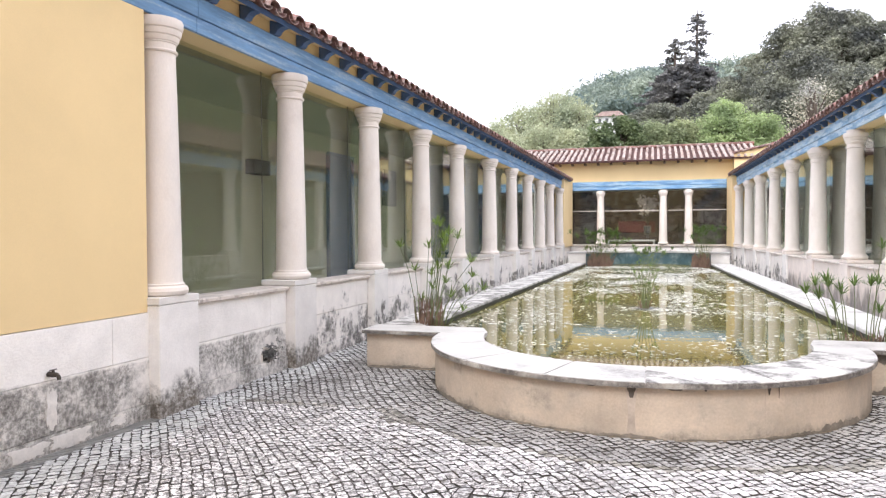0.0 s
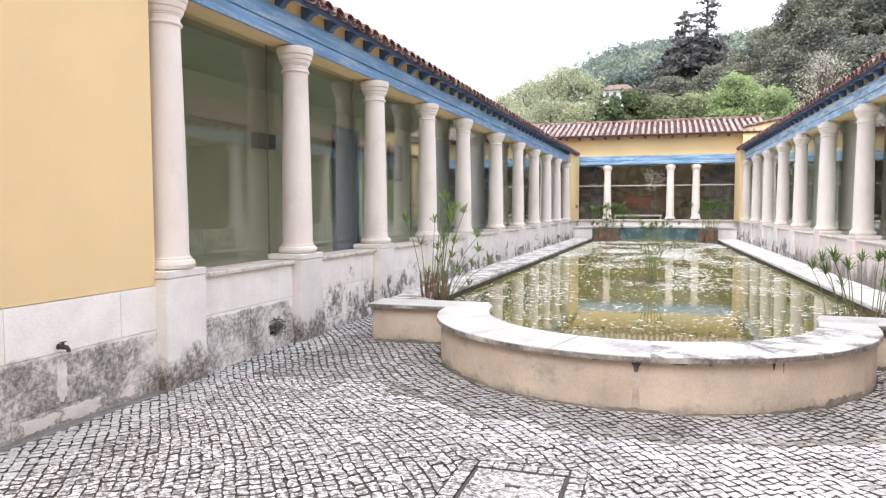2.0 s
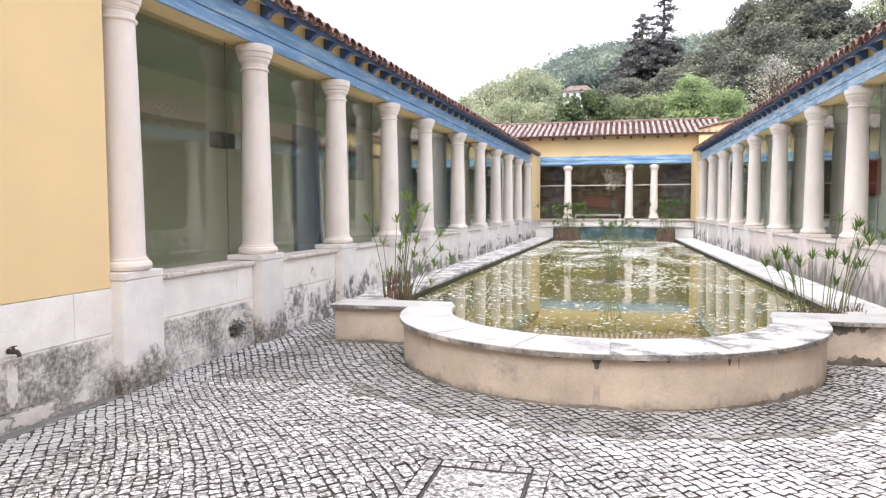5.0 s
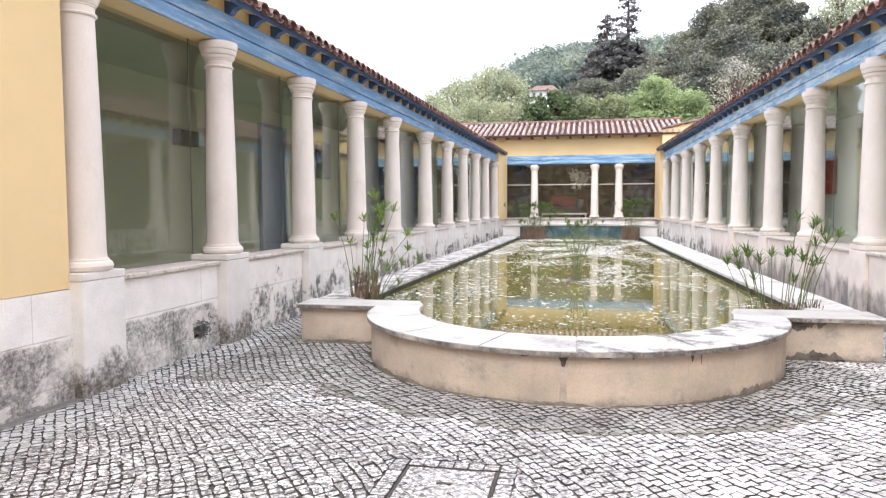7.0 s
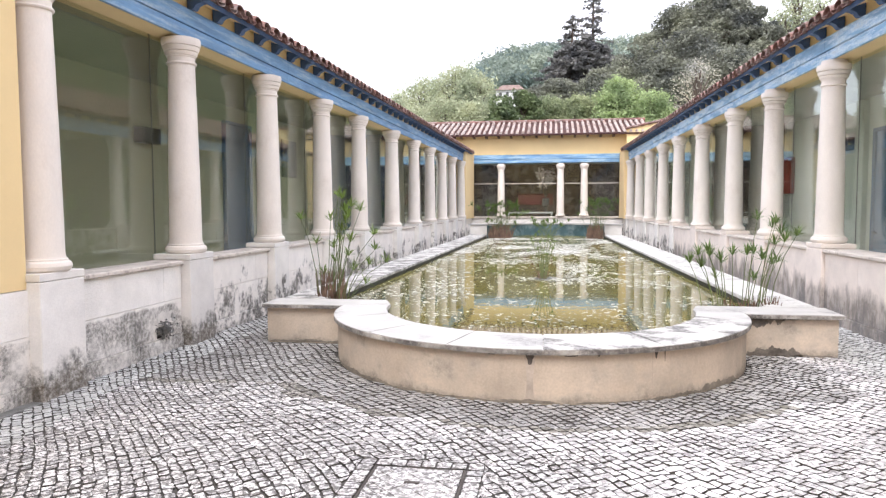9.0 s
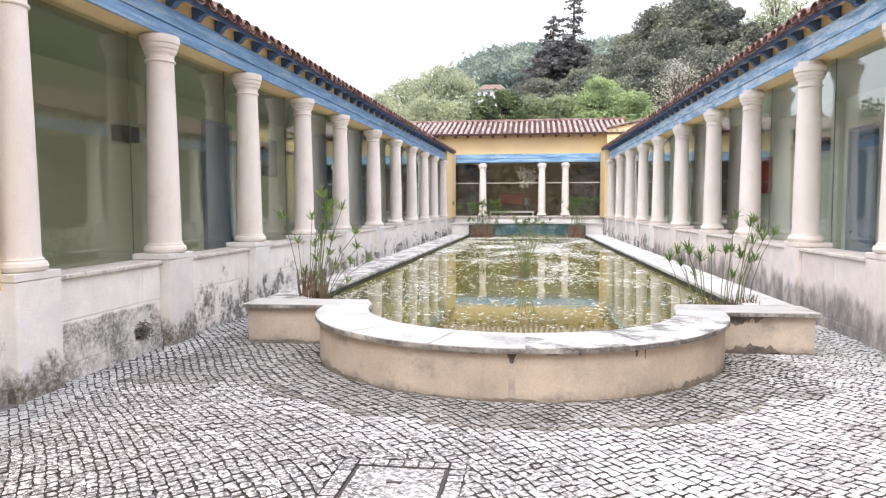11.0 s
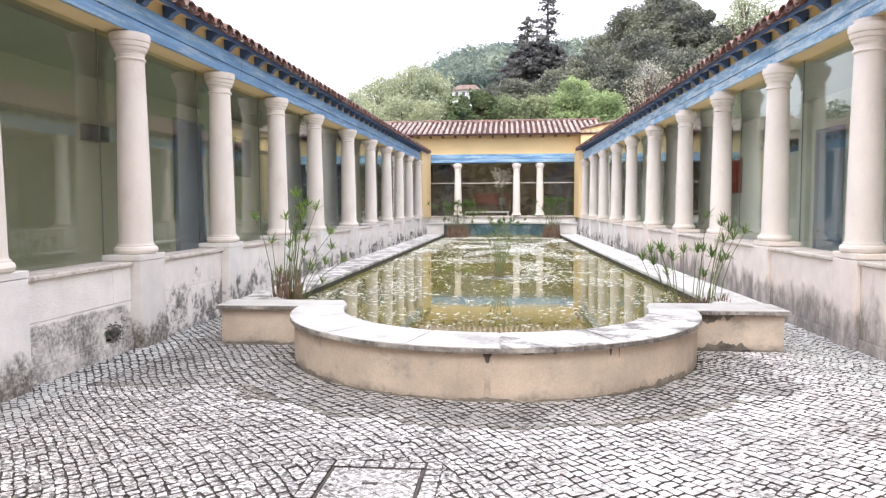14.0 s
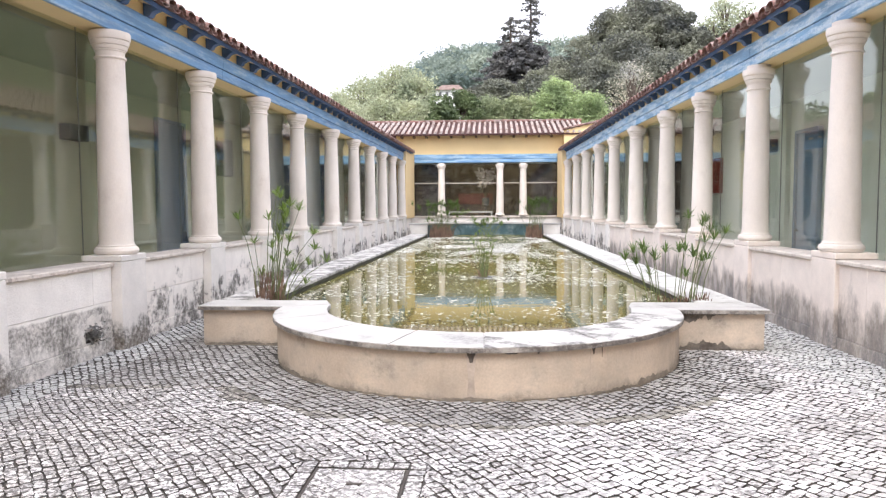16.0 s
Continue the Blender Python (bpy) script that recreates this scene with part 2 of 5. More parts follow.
M_FOOT = material("damp_wall_foot", (0.26, 0.225, 0.19), 0.95, 0.4, 7, 60, 0.3)
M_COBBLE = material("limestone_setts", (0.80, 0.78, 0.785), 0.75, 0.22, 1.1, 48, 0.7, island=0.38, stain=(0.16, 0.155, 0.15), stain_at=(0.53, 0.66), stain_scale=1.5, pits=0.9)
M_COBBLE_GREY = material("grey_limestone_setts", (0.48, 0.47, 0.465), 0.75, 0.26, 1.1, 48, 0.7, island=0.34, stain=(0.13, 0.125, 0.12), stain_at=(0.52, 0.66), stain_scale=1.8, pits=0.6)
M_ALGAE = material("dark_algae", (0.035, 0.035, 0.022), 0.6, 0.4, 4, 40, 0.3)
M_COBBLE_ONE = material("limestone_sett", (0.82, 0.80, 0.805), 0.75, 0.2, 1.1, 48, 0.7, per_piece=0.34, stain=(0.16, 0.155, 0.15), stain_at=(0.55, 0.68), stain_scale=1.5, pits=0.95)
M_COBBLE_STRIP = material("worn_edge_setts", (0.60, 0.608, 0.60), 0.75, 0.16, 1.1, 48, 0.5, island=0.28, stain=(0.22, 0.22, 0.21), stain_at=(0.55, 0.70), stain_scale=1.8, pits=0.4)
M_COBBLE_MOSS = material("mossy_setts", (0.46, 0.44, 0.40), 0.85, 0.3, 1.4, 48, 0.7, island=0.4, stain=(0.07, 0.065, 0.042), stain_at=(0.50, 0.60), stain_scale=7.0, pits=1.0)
M_JOINT = material("earth_joint", (0.07, 0.063, 0.058), 0.95, 0.4, 2, 40, 0.5)
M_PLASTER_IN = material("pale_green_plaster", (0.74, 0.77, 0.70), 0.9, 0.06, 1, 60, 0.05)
# the west gallery's dimmer light is put into its plaster and ceiling colour
M_PLASTER_WEST = material("shaded_olive_plaster", (0.415, 0.40, 0.29), 0.9, 0.06, 1, 60, 0.05)
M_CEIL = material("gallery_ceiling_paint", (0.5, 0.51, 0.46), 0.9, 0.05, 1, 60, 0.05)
M_CEIL_WEST = material("shaded_gallery_ceiling", (0.33, 0.32, 0.235), 0.9, 0.1, 1, 60, 0.05)
M_FLOOR_IN = material("pale_floor_stone", (0.48, 0.48, 0.45), 0.4, 0.12, 1, 40, 0.05)
M_DOOR = material("blue_door_paint", (0.10, 0.15, 0.24), 0.5, 0.1, 2, 30, 0.1)
M_DOOR_EAST = material("mid_blue_door_paint", (0.14, 0.22, 0.34), 0.5, 0.1, 2, 30, 0.1)
M_BACKDROP = material("brown_mottled_backdrop", (0.15, 0.11, 0.10), 0.9, 0.7, 2.2, 14, 0.6, stain=(0.26, 0.22, 0.20), stain_at=(0.5, 0.58), stain_scale=3.5)
M_BROWN = material("dark_brown_paint", (0.10, 0.07, 0.06), 0.5, 0.1, 2, 30, 0.1)
M_RED = material("red_enamel", (0.36, 0.05, 0.035), 0.4, 0.1, 2, 30, 0.05)
M_RED_DULL = material("dull_red_paint", (0.20, 0.045, 0.045), 0.6, 0.3, 3, 30, 0.05)
M_BLACKBOX = material("black_plastic", (0.035, 0.033, 0.03), 0.5, 0.1, 2, 30, 0.05)
M_GREYBOX = material("grey_plastic", (0.12, 0.12, 0.115), 0.5, 0.1, 2, 30, 0.05)
M_WHITE = material("white_paint", (0.75, 0.75, 0.73), 0.6, 0.05, 2, 30, 0.05)
M_IRON = material("rusted_iron", (0.09, 0.075, 0.065), 0.6, 0.3, 8, 60, 0.4, metal=0.6)
M_GALV = material("dull_galvanised_steel", (0.30, 0.30, 0.29), 0.6, 0.2, 8, 60, 0.2, metal=0.3)
M_TEAL = material("teal_pool_paint", (0.045, 0.092, 0.105), 0.7, 0.3, 2.5, 40, 0.3, stain=(0.13, 0.16, 0.165), stain_at=(0.48, 0.62))
M_POOL = material("pool_floor_silt", (0.125, 0.11, 0.042), 0.95, 0.3, 0.7, 20, 0.2)
M_GLASS = glass_material("window_glass", (0.92, 0.935, 0.91), 1.62)
M_GLASS_FAR = glass_material("dark_window_glass", (0.84, 0.85, 0.84), 1.5)
M_SOIL = material("hill_soil", (0.09, 0.11, 0.05), 0.95, 0.3, 0.05, 1, 0.0)
M_BARK = material("bark", (0.13, 0.10, 0.08), 0.95, 0.3, 2, 20, 0.5)
M_DRYSTALK = material("dry_stalk", (0.19, 0.12, 0.085), 0.8, 0.4, 6, 60, 0.1)
M_PAPYRUS = leaf_material("papyrus_green", (0.145, 0.215, 0.062), 0.35)
M_STEM = material("green_stem", (0.13, 0.16, 0.06), 0.6, 0.2, 6, 60, 0.1)
M_LEAF = {
    "pale": leaf_material("pale_leaves", (0.46, 0.49, 0.355), 0.22, 0.42, 0.5, ((0.74, 0.78, 0.74), (1.25, 1.2, 1.1))),
    "bright": leaf_material("bright_leaves", (0.39, 0.47, 0.25), 0.22, 0.42, 0.7, ((0.68, 0.72, 0.7), (1.22, 1.2, 1.15))),
    "bamboo": leaf_material("bamboo_leaves", (0.38, 0.42, 0.26), 0.22, 0.42, 0.6, ((0.7, 0.74, 0.7), (1.2, 1.15, 1.1))),
    "mid": leaf_material("mid_green_leaves", (0.15, 0.195, 0.10), 0.28, 0.25, 0.6, ((0.5, 0.55, 0.6), (1.3, 1.25, 1.1))),
    # the wide tone range paints shade between leaf clumps into these two
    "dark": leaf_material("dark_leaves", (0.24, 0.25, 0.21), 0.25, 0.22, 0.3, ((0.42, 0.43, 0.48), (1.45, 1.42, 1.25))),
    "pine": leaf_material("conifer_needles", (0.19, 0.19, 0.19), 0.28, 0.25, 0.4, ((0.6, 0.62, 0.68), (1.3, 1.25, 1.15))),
    # pale bluish colour carries the distance haze, its dark tone the crowns' shade
    "far": leaf_material("haze_tinted_leaves", (0.285, 0.335, 0.29), 0.10, 0.3, 0.11, ((0.48, 0.58, 0.66), (1.35, 1.28, 1.15))),
    "blossom": leaf_material("grey_buds", (0.58, 0.55, 0.49)),
    "petal": leaf_material("white_petals", (0.84, 0.78, 0.76), 0.1),
    "pad": leaf_material("floating_leaves", (0.80, 0.80, 0.785), 0.3, 0.2, 1.2, ((0.8, 0.8, 0.78), (1.12, 1.12, 1.12))),
}


def water_material():
    m = bpy.data.materials.new("pond_water")
    m.use_nodes = True
    nt = m.node_tree
    nt.nodes.clear()
    out = nt.nodes.new("ShaderNodeOutputMaterial")
    co = nt.nodes.new("ShaderNodeNewGeometry").outputs["Position"]
    murk = ramp(nt, noise_tex(nt, co, 0.45, 3), [(0.3, (0.145, 0.136, 0.05)), (0.7, (0.24, 0.212, 0.068))])
    dif = nt.nodes.new("ShaderNodeBsdfDiffuse")
    nt.links.new(murk, dif.inputs[0])
    gl = nt.nodes.new("ShaderNodeBsdfGlossy")
    gl.inputs["Roughness"].default_value = 0.03
    b = nt.nodes.new("ShaderNodeBump")
    b.inputs["Strength"].default_value = 0.09
    b.inputs["Distance"].default_value = 0.01
    nt.links.new(noise_tex(nt, co, 5, 2), b.inputs["Height"])
    nt.links.new(b.outputs[0], gl.inputs["Normal"])
    fr = nt.nodes.new("ShaderNodeFresnel")
    fr.inputs["IOR"].default_value = 1.38
    mix = nt.nodes.new("ShaderNodeMixShader")
    nt.links.new(calc(nt, "MULTIPLY", fr.outputs[0], 0.55), mix.inputs[0])
    nt.links.new(dif.outputs[0], mix.inputs[1])
    nt.links.new(gl.outputs[0], mix.inputs[2])
    nt.links.new(mix.outputs[0], out.inputs[0])
    return m


M_WATER = water_material()

# ---- building helpers ----


def link_mesh(name, bm, mat, parent=None, label="", smooth=False):
    bmesh.ops.recalc_face_normals(bm, faces=bm.faces)
    me = bpy.data.meshes.new(name)
    if smooth:
        for f in bm.faces:
            f.smooth = True
    bm.to_mesh(me)
    bm.free()
    if smooth:
        me.set_sharp_from_angle(angle=0.55)
    me.materials.append(mat)
    ob = new(name, me)
    if parent:
        ob.parent = parent
    if label:
        ob["label"] = label
    return ob


def part(name, bm, mat, parent, label="", smooth=False):
    return link_mesh(name, bm, mat, parent, label, smooth)


def thing(name, label, category, group="", kind=""):
    return tagged(new(name), label, category, group, kind)


def setting(name, bm, mat, label, category):
    return tagged(link_mesh(name, bm, mat), label, category, kind="structure")


def frame_of(ox, slope, side):
    """Maps (along, towards the court, up) of a wing to the world."""
    n = math.hypot(1, slope)
    d = (slope / n, 1 / n)
    c = (side * d[1], -side * d[0])
    return lambda u, v, z: Vector((ox + d[0] * u + c[0] * v, d[1] * u + c[1] * v, z))


WL = frame_of(-4.17, 0.014, 1)
WR = frame_of(3.893, -0.0187, -1)
FAR_Y = 34.0
WF = lambda u, v, z: Vector((u, FAR_Y - v, z))
WORLD = lambda x, y, z: Vector((x, y, z))


def box(bm, W, u0, u1, v0, v1, z0, z1, bevel=0.0):
    vs = [bm.verts.new(W(u, v, z)) for z in (z0, z1) for u, v in ((u0, v0), (u1, v0), (u1, v1), (u0, v1))]
    fs = [bm.faces.new([vs[i] for i in q]) for q in ((0, 3, 2, 1), (4, 5, 6, 7), (0, 1, 5, 4), (1, 2, 6, 5), (2, 3, 7, 6), (3, 0, 4, 7))]
    if bevel:
        es = {e for f in fs for e in f.edges}
        bmesh.ops.bevel(bm, geom=list(es), offset=bevel, segments=1, affect="EDGES")
    return bm


def boxed(W, *a, bevel=0.0):
    return box(bmesh.new(), W, *a, bevel=bevel)


def lathe(bm, W, u, v, profile, seg=32):
    rings = [[bm.verts.new(W(u + r * math.cos(2 * math.pi * i / seg), v + r * math.sin(2 * math.pi * i / seg), z)) for i in range(seg)] for r, z in profile]
    for a, b in zip(rings, rings[1:]):
        for i in range(seg):
            bm.faces.new((a[i], a[(i + 1) % seg], b[(i + 1) % seg], b[i]))
    bm.faces.new(rings[0])
    bm.faces.new(rings[-1])
    return bm


def prism(bm, outline, z0, z1):
    """Upright prism over a closed outline of (x, y)."""
    lo = [bm.verts.new((x, y, z0)) for x, y in outline]
    hi = [bm.verts.new((x, y, z1)) for x, y in outline]
    n = len(outline)
    bm.faces.new(lo)
    bm.faces.new(hi)
    for i in range(n):
        bm.faces.new((lo[i], lo[(i + 1) % n], hi[(i + 1) % n], hi[i]))
    return bm


def tube(bm, pts, radii, seg=6):
    prev = None
    for k, p in enumerate(pts):
        a = pts[min(k + 1, len(pts) - 1)] - pts[max(k - 1, 0)]
        q = a.to_track_quat("Z", "Y")
        ring = [bm.verts.new(p + q @ Vector((radii[k] * math.cos(2 * math.pi * i / seg), radii[k] * math.sin(2 * math.pi * i / seg), 0))) for i in range(seg)]
        if prev:
            for i in range(seg):
                bm.faces.new((prev[i], prev[(i + 1) % seg], ring[(i + 1) % seg], ring[i]))
        else:
            bm.faces.new(ring)
        prev = ring
    bm.faces.new(prev)
    return bm

# ---- ground and pool ----
bm = bmesh.new()
bmesh.ops.create_circle(bm, cap_ends=True, segments=48, radius=2500, matrix=Matrix.Translation((0, 0, -0.009)))
setting("ground", bm, M_JOINT, "dark earth under the paving, reaching the horizon", "ground")

PX, PY, RO, RI = -0.17, 7.76, 2.16, 1.70
RIM, COPE = 0.45, 0.048
WATER_Z = 0.335


def out_l(y): return -3.40 + 0.0102 * y
def out_r(y): return 3.065 - 0.0139 * y
def in_l(y): return -2.88 + 0.0155 * y
def in_r(y): return 2.56 - 0.0205 * y


END_Y = 27.3
WING_Y = 7.80


def arc(cx, cy, r, a0, a1, n):
    return [(cx + r * math.cos(radians(a0 + (a1 - a0) * i / n)), cy + r * math.sin(radians(a0 + (a1 - a0) * i / n))) for i in range(n + 1)]


pool = thing("pool", "long raised garden pool with beige rendered walls and pale stone coping", "pool", kind="structure")
# rendered outer walls
part("front_wall", prism(bmesh.new(), arc(PX, PY, RO, 178, 362, 64) + arc(-0.15, 7.94, RI + 0.05, 360, 180, 64), -0.05, RIM - COPE), M_RENDER, pool, "beige rendered curved wall with damp stains")
part("wing_wall", boxed(WORLD, -3.31, PX - RO + 0.05, WING_Y, WING_Y + 0.42, -0.05, RIM - COPE), M_RENDER, pool)
part("wing_wall", boxed(WORLD, PX + RO - 0.05, 2.965, WING_Y - 0.07, WING_Y + 0.35, -0.05, RIM - COPE), M_RENDER, pool)
part("side_wall", prism(bmesh.new(), [(out_l(8.2) + 0.04, 8.2), (in_l(8.2) - 0.03, 8.2), (in_l(END_Y) - 0.03, END_Y), (out_l(END_Y) + 0.04, END_Y)], -0.05, RIM - COPE), M_RENDER, pool)
part("side_wall", prism(bmesh.new(), [(in_r(8.1) + 0.03, 8.1), (out_r(8.1) - 0.04, 8.1), (out_r(END_Y) - 0.04, END_Y), (in_r(END_Y) + 0.03, END_Y)], -0.05, RIM - COPE), M_RENDER, pool)
# dark drips below the coping joints, with the streaks that they washed
for a, w, l, mat in ((270.3, 0.10, 0.38, M_STREAK), (297.6, 0.007, 0.40, M_STREAK), (302.5, 0.006, 0.38, M_STREAK), (270.3, 0.075, 0.085, M_DRIP), (298.5, 0.035, 0.06, M_DRIP), (300.8, 0.012, 0.09, M_DRIP), (285, 0.03, 0.02, M_DRIP), (262, 0.12, 0.014, M_DRIP), (279, 0.2, 0.016, M_DRIP)):
    bm = bmesh.new()
    da = math.degrees(w / RO) / 2
    lift = 0.002 if mat is M_STREAK else 0.004
    rows = [(0.0, 1.0), (0.25, 0.7), (0.5, 0.5), (0.75, 0.55), (1.0, 0.75)] if mat is M_STREAK else [(0.0, 1.0), (0.25, 0.9), (0.5, 0.55), (0.75, 0.5), (1.0, 0.3)]
    prev = None
    for f, k in rows:
        z = RIM - COPE - 0.001 - l * f
        cur = [bm.verts.new((PX + (RO + lift) * math.cos(radians(a + s * da * k)), PY + (RO + lift) * math.sin(radians(a + s * da * k)), z)) for s in (-1, 1)]
        if prev:
            bm.faces.new((prev[0], prev[1], cur[1], cur[0]))
        prev = cur
    part("water_mark", bm, mat, pool, "water mark below a coping joint")


def ragged(name, at, s0, s1, za, zb, mat, label, seed, rough=1.0):
    """Stain with an uneven free edge: at(s) gives the plan point on the wall; za is its firm edge, zb its mean free edge."""
    rr = random.Random(seed)
    bm = bmesh.new()
    n = max(8, int((s1 - s0) / 0.01))
    prev = None
    for i in range(n + 1):
        t = i / n
        x, y = at(s0 + (s1 - s0) * t)
        p = Vector((s0 + t * (s1 - s0), seed, 0.5))
        k = 0.8 + rough * (0.7 * noise.noise(p * 5.0) + 0.45 * noise.noise(p * 14.0) + 0.3 * noise.noise(p * 37.0)) + rr.uniform(-0.08, 0.08)
        k = max(k, 0.05)
        k *= min(1.0, 6 * t + 0.15, 6 * (1 - t) + 0.15)
        cur = (bm.verts.new((x, y, za)), bm.verts.new((x, y, za + (zb - za) * k)))
        if prev:
            bm.faces.new((prev[0], cur[0], cur[1], prev[1]))
        prev = cur
    part(name, bm, mat, pool, label)


def on_curve(s):
    return PX + (RO + 0.003) * math.cos(s / RO), PY + (RO + 0.003) * math.sin(s / RO)


def on_left_wing(s):
    return s, WING_Y - 0.003


def on_right_wing(s):
    return s, WING_Y - 0.073


for k, (a0, a1, h) in enumerate(((196, 236, 0.035), (236, 262, 0.022), (262, 277, 0.024), (280, 299, 0.012), (297, 312, 0.035), (311, 330, 0.05))):
    ragged("foot_stain", on_curve, radians(a0) * RO, radians(a1) * RO, 0.0, h, M_FOOT, "damp dark stain along the wall foot", 3 + k)
ragged("foot_stain", on_left_wing, -3.3, PX - RO, 0.0, 0.03, M_FOOT, "damp dark stain along the wall foot", 21)
ragged("foot_stain", on_right_wing, PX + RO - 0.02, 2.62, 0.0, 0.085, M_MOULD, "dark mould at the wall foot", 22)
ragged("foot_stain", on_right_wing, 2.5, 2.95, 0.0, 0.02, M_FOOT, "damp dark stain along the wall foot", 23)
ragged("mould_stain", on_right_wing, PX + RO + 0.06, 2.45, RIM - COPE - 0.001, RIM - COPE - 0.11, M_MOULD, "black mould spreading below the coping", 24)
ragged("mould_stain", on_right_wing, 2.4, 2.92, RIM - COPE - 0.001, RIM - COPE - 0.015, M_MOULD, "black mould spreading below the coping", 25)
# dark algae lining at the water's edge
bm = bmesh.new()
rim = [(in_l(END_Y) - 0.026, END_Y - 0.01), (in_l(8.25) - 0.026, 8.25), (-1.95, 8.24)] + arc(-0.15, 7.94, RI + 0.046, 180, 360, 48) + [(1.62, 8.22), (in_r(8.22) + 0.026, 8.22), (in_r(END_Y) + 0.026, END_Y - 0.01)]
for (xa, ya), (xb, yb) in zip(rim, rim[1:]):
    bm.faces.new([bm.verts.new(p) for p in ((xa, ya, 0.0), (xb, yb, 0.0), (xb, yb, RIM - COPE - 0.001), (xa, ya, RIM - COPE - 0.001))])
part("algae_lining", bm, M_ALGAE, pool, "dark wet algae on the inner pool wall")
# water and basin floor
bm = bmesh.new()
outline = [(in_l(8.1) - 0.02, 8.1), (-1.9, 8.1)] + arc(-0.15, 7.94, RI + 0.04, 180, 360, 48) + [(1.6, 8.1), (in_r(8.1) + 0.02, 8.1), (in_r(END_Y) + 0.02, END_Y)] + arc(-0.22, END_Y, 2.0, 0, 180, 32) + [(in_l(END_Y) - 0.02, END_Y)]
bm.faces.new([bm.verts.new((x, y, WATER_Z)) for x, y in outline])
tagged(link_mesh("water", bm, M_WATER), "still olive-green pond water mirroring the columns", "water", kind="structure")
bm = bmesh.new()
bm.faces.new([bm.verts.new((x, y, -0.02)) for x, y in outline])
part("basin_floor", bm, M_POOL, pool)


def coping_piece(bm, inner, outer):
    """One slab between matching inner and outer edge points, with a rounded nose."""
    pts = outer + inner[::-1]
    prism(bm, pts, RIM - COPE, RIM)
    es = [e for e in bm.edges if abs(e.verts[0].co.z - e.verts[1].co.z) < 1e-6]
    bmesh.ops.bevel(bm, geom=es, offset=0.008, segments=2, affect="EDGES")
    return bm


# curved coping in slabs
cuts = [180, 204, 228, 252, 273, 300, 324, 344, 360]
for a0, a1 in zip(cuts, cuts[1:]):
    n = 8
    g = 0.025
    part("coping_slab", coping_piece(bmesh.new(), arc(-0.15, 7.94, RI, a0 + g, a1 - g, n), arc(PX, PY, 2.2, a0 + g, a1 - g, n)), M_COPING_WORN if a0 in (273, 300, 324) else M_COPING, pool, "worn pale limestone coping slab")
    part("coping_nose", prism(bmesh.new(), arc(PX, PY, 2.196, a0 + g, a1 - g, n) + arc(PX, PY, 2.2035, a1 - g, a0 + g, n), RIM - COPE + 0.003, RIM - 0.007), M_NOSE, pool, "dirty rounded edge of the coping")
part("coping_nose", boxed(WORLD, -3.355, -2.39, 7.7465, 7.752, RIM - COPE + 0.003, RIM - 0.007), M_NOSE, pool)
part("coping_nose", boxed(WORLD, 2.05, 3.005, 7.6765, 7.682, RIM - COPE + 0.003, RIM - 0.007), M_NOSE, pool)
# wing copings with the inward horn
part("coping_slab", coping_piece(bmesh.new(), [(-3.36, 8.27), (-1.97, 8.27), (-1.85, 7.945)], [(-3.36, 7.75), (-2.374, 7.75), (-2.373, 7.757)]), M_COPING, pool)
part("coping_slab", coping_piece(bmesh.new(), [(3.01, 8.25), (1.64, 8.25), (1.55, 7.945)], [(3.01, 7.68), (2.035, 7.68), (2.033, 7.757)]), M_COPING, pool)
for lo, li, y0 in ((out_l, in_l, 8.275), (out_r, in_r, 8.255)):
    n = 13
    for i in range(n):
        ya = y0 + (END_Y - y0) * i / n + 0.003
        yb = y0 + (END_Y - y0) * (i + 1) / n - 0.003
        part("coping_slab", coping_piece(bmesh.new(), [(li(ya), ya), (li(yb), yb)], [(lo(ya), ya), (lo(yb), yb)]), M_COPING_WORN if lo is out_l else M_COPING_SIDE, pool)
# raised far end: teal apse, its coping and two end blocks
part("far_apse_wall", prism(bmesh.new(), arc(-0.22, END_Y, 2.0, 0, 180, 40) + arc(-0.22, END_Y, 2.25, 180, 0, 40), -0.02, 0.80), M_TEAL, pool, "faded teal painted wall of the far basin end")
part("far_coping", prism(bmesh.new(), arc(-0.22, END_Y, 1.95, 0, 180, 40) + arc(-0.22, END_Y, 2.45, 180, 0, 40), 0.80, 0.86), M_COPING, pool)
part("end_block", boxed(WORLD, -3.15, -2.28, END_Y + 0.02, END_Y + 0.5, 0.0, 0.80, bevel=0.01), M_STONE, pool)
part("end_block", boxed(WORLD, 1.72, 2.68, END_Y + 0.02, END_Y + 0.5, 0.0, 0.80, bevel=0.01), M_STONE, pool)
part("end_cap", boxed(WORLD, -3.2, -2.12, END_Y - 0.02, END_Y + 0.54, 0.802, 0.86, bevel=0.01), M_COPING, pool)
part("end_cap", boxed(WORLD, 1.69, 2.73, END_Y - 0.02, END_Y + 0.54, 0.802, 0.86, bevel=0.01), M_COPING, pool)

# ---- wings ----
COL_Z0, COL_Z1 = 1.05, 3.53
GLASS_V = -0.44
AX_V = -0.20
BEAM_V = -0.12
COLS_L = [5.35, 7.69, 10.09, 12.53, 14.93, 17.95, 20.75, 23.35, 25.8, 28.2, 30.8]
COLS_R = [5.7, 8.14, 10.6, 13.07, 15.5, 18.43, 21.35, 23.95, 26.65, 29.25, 32.0]
COLS_F = [-2.40, 0.45, 1.57]


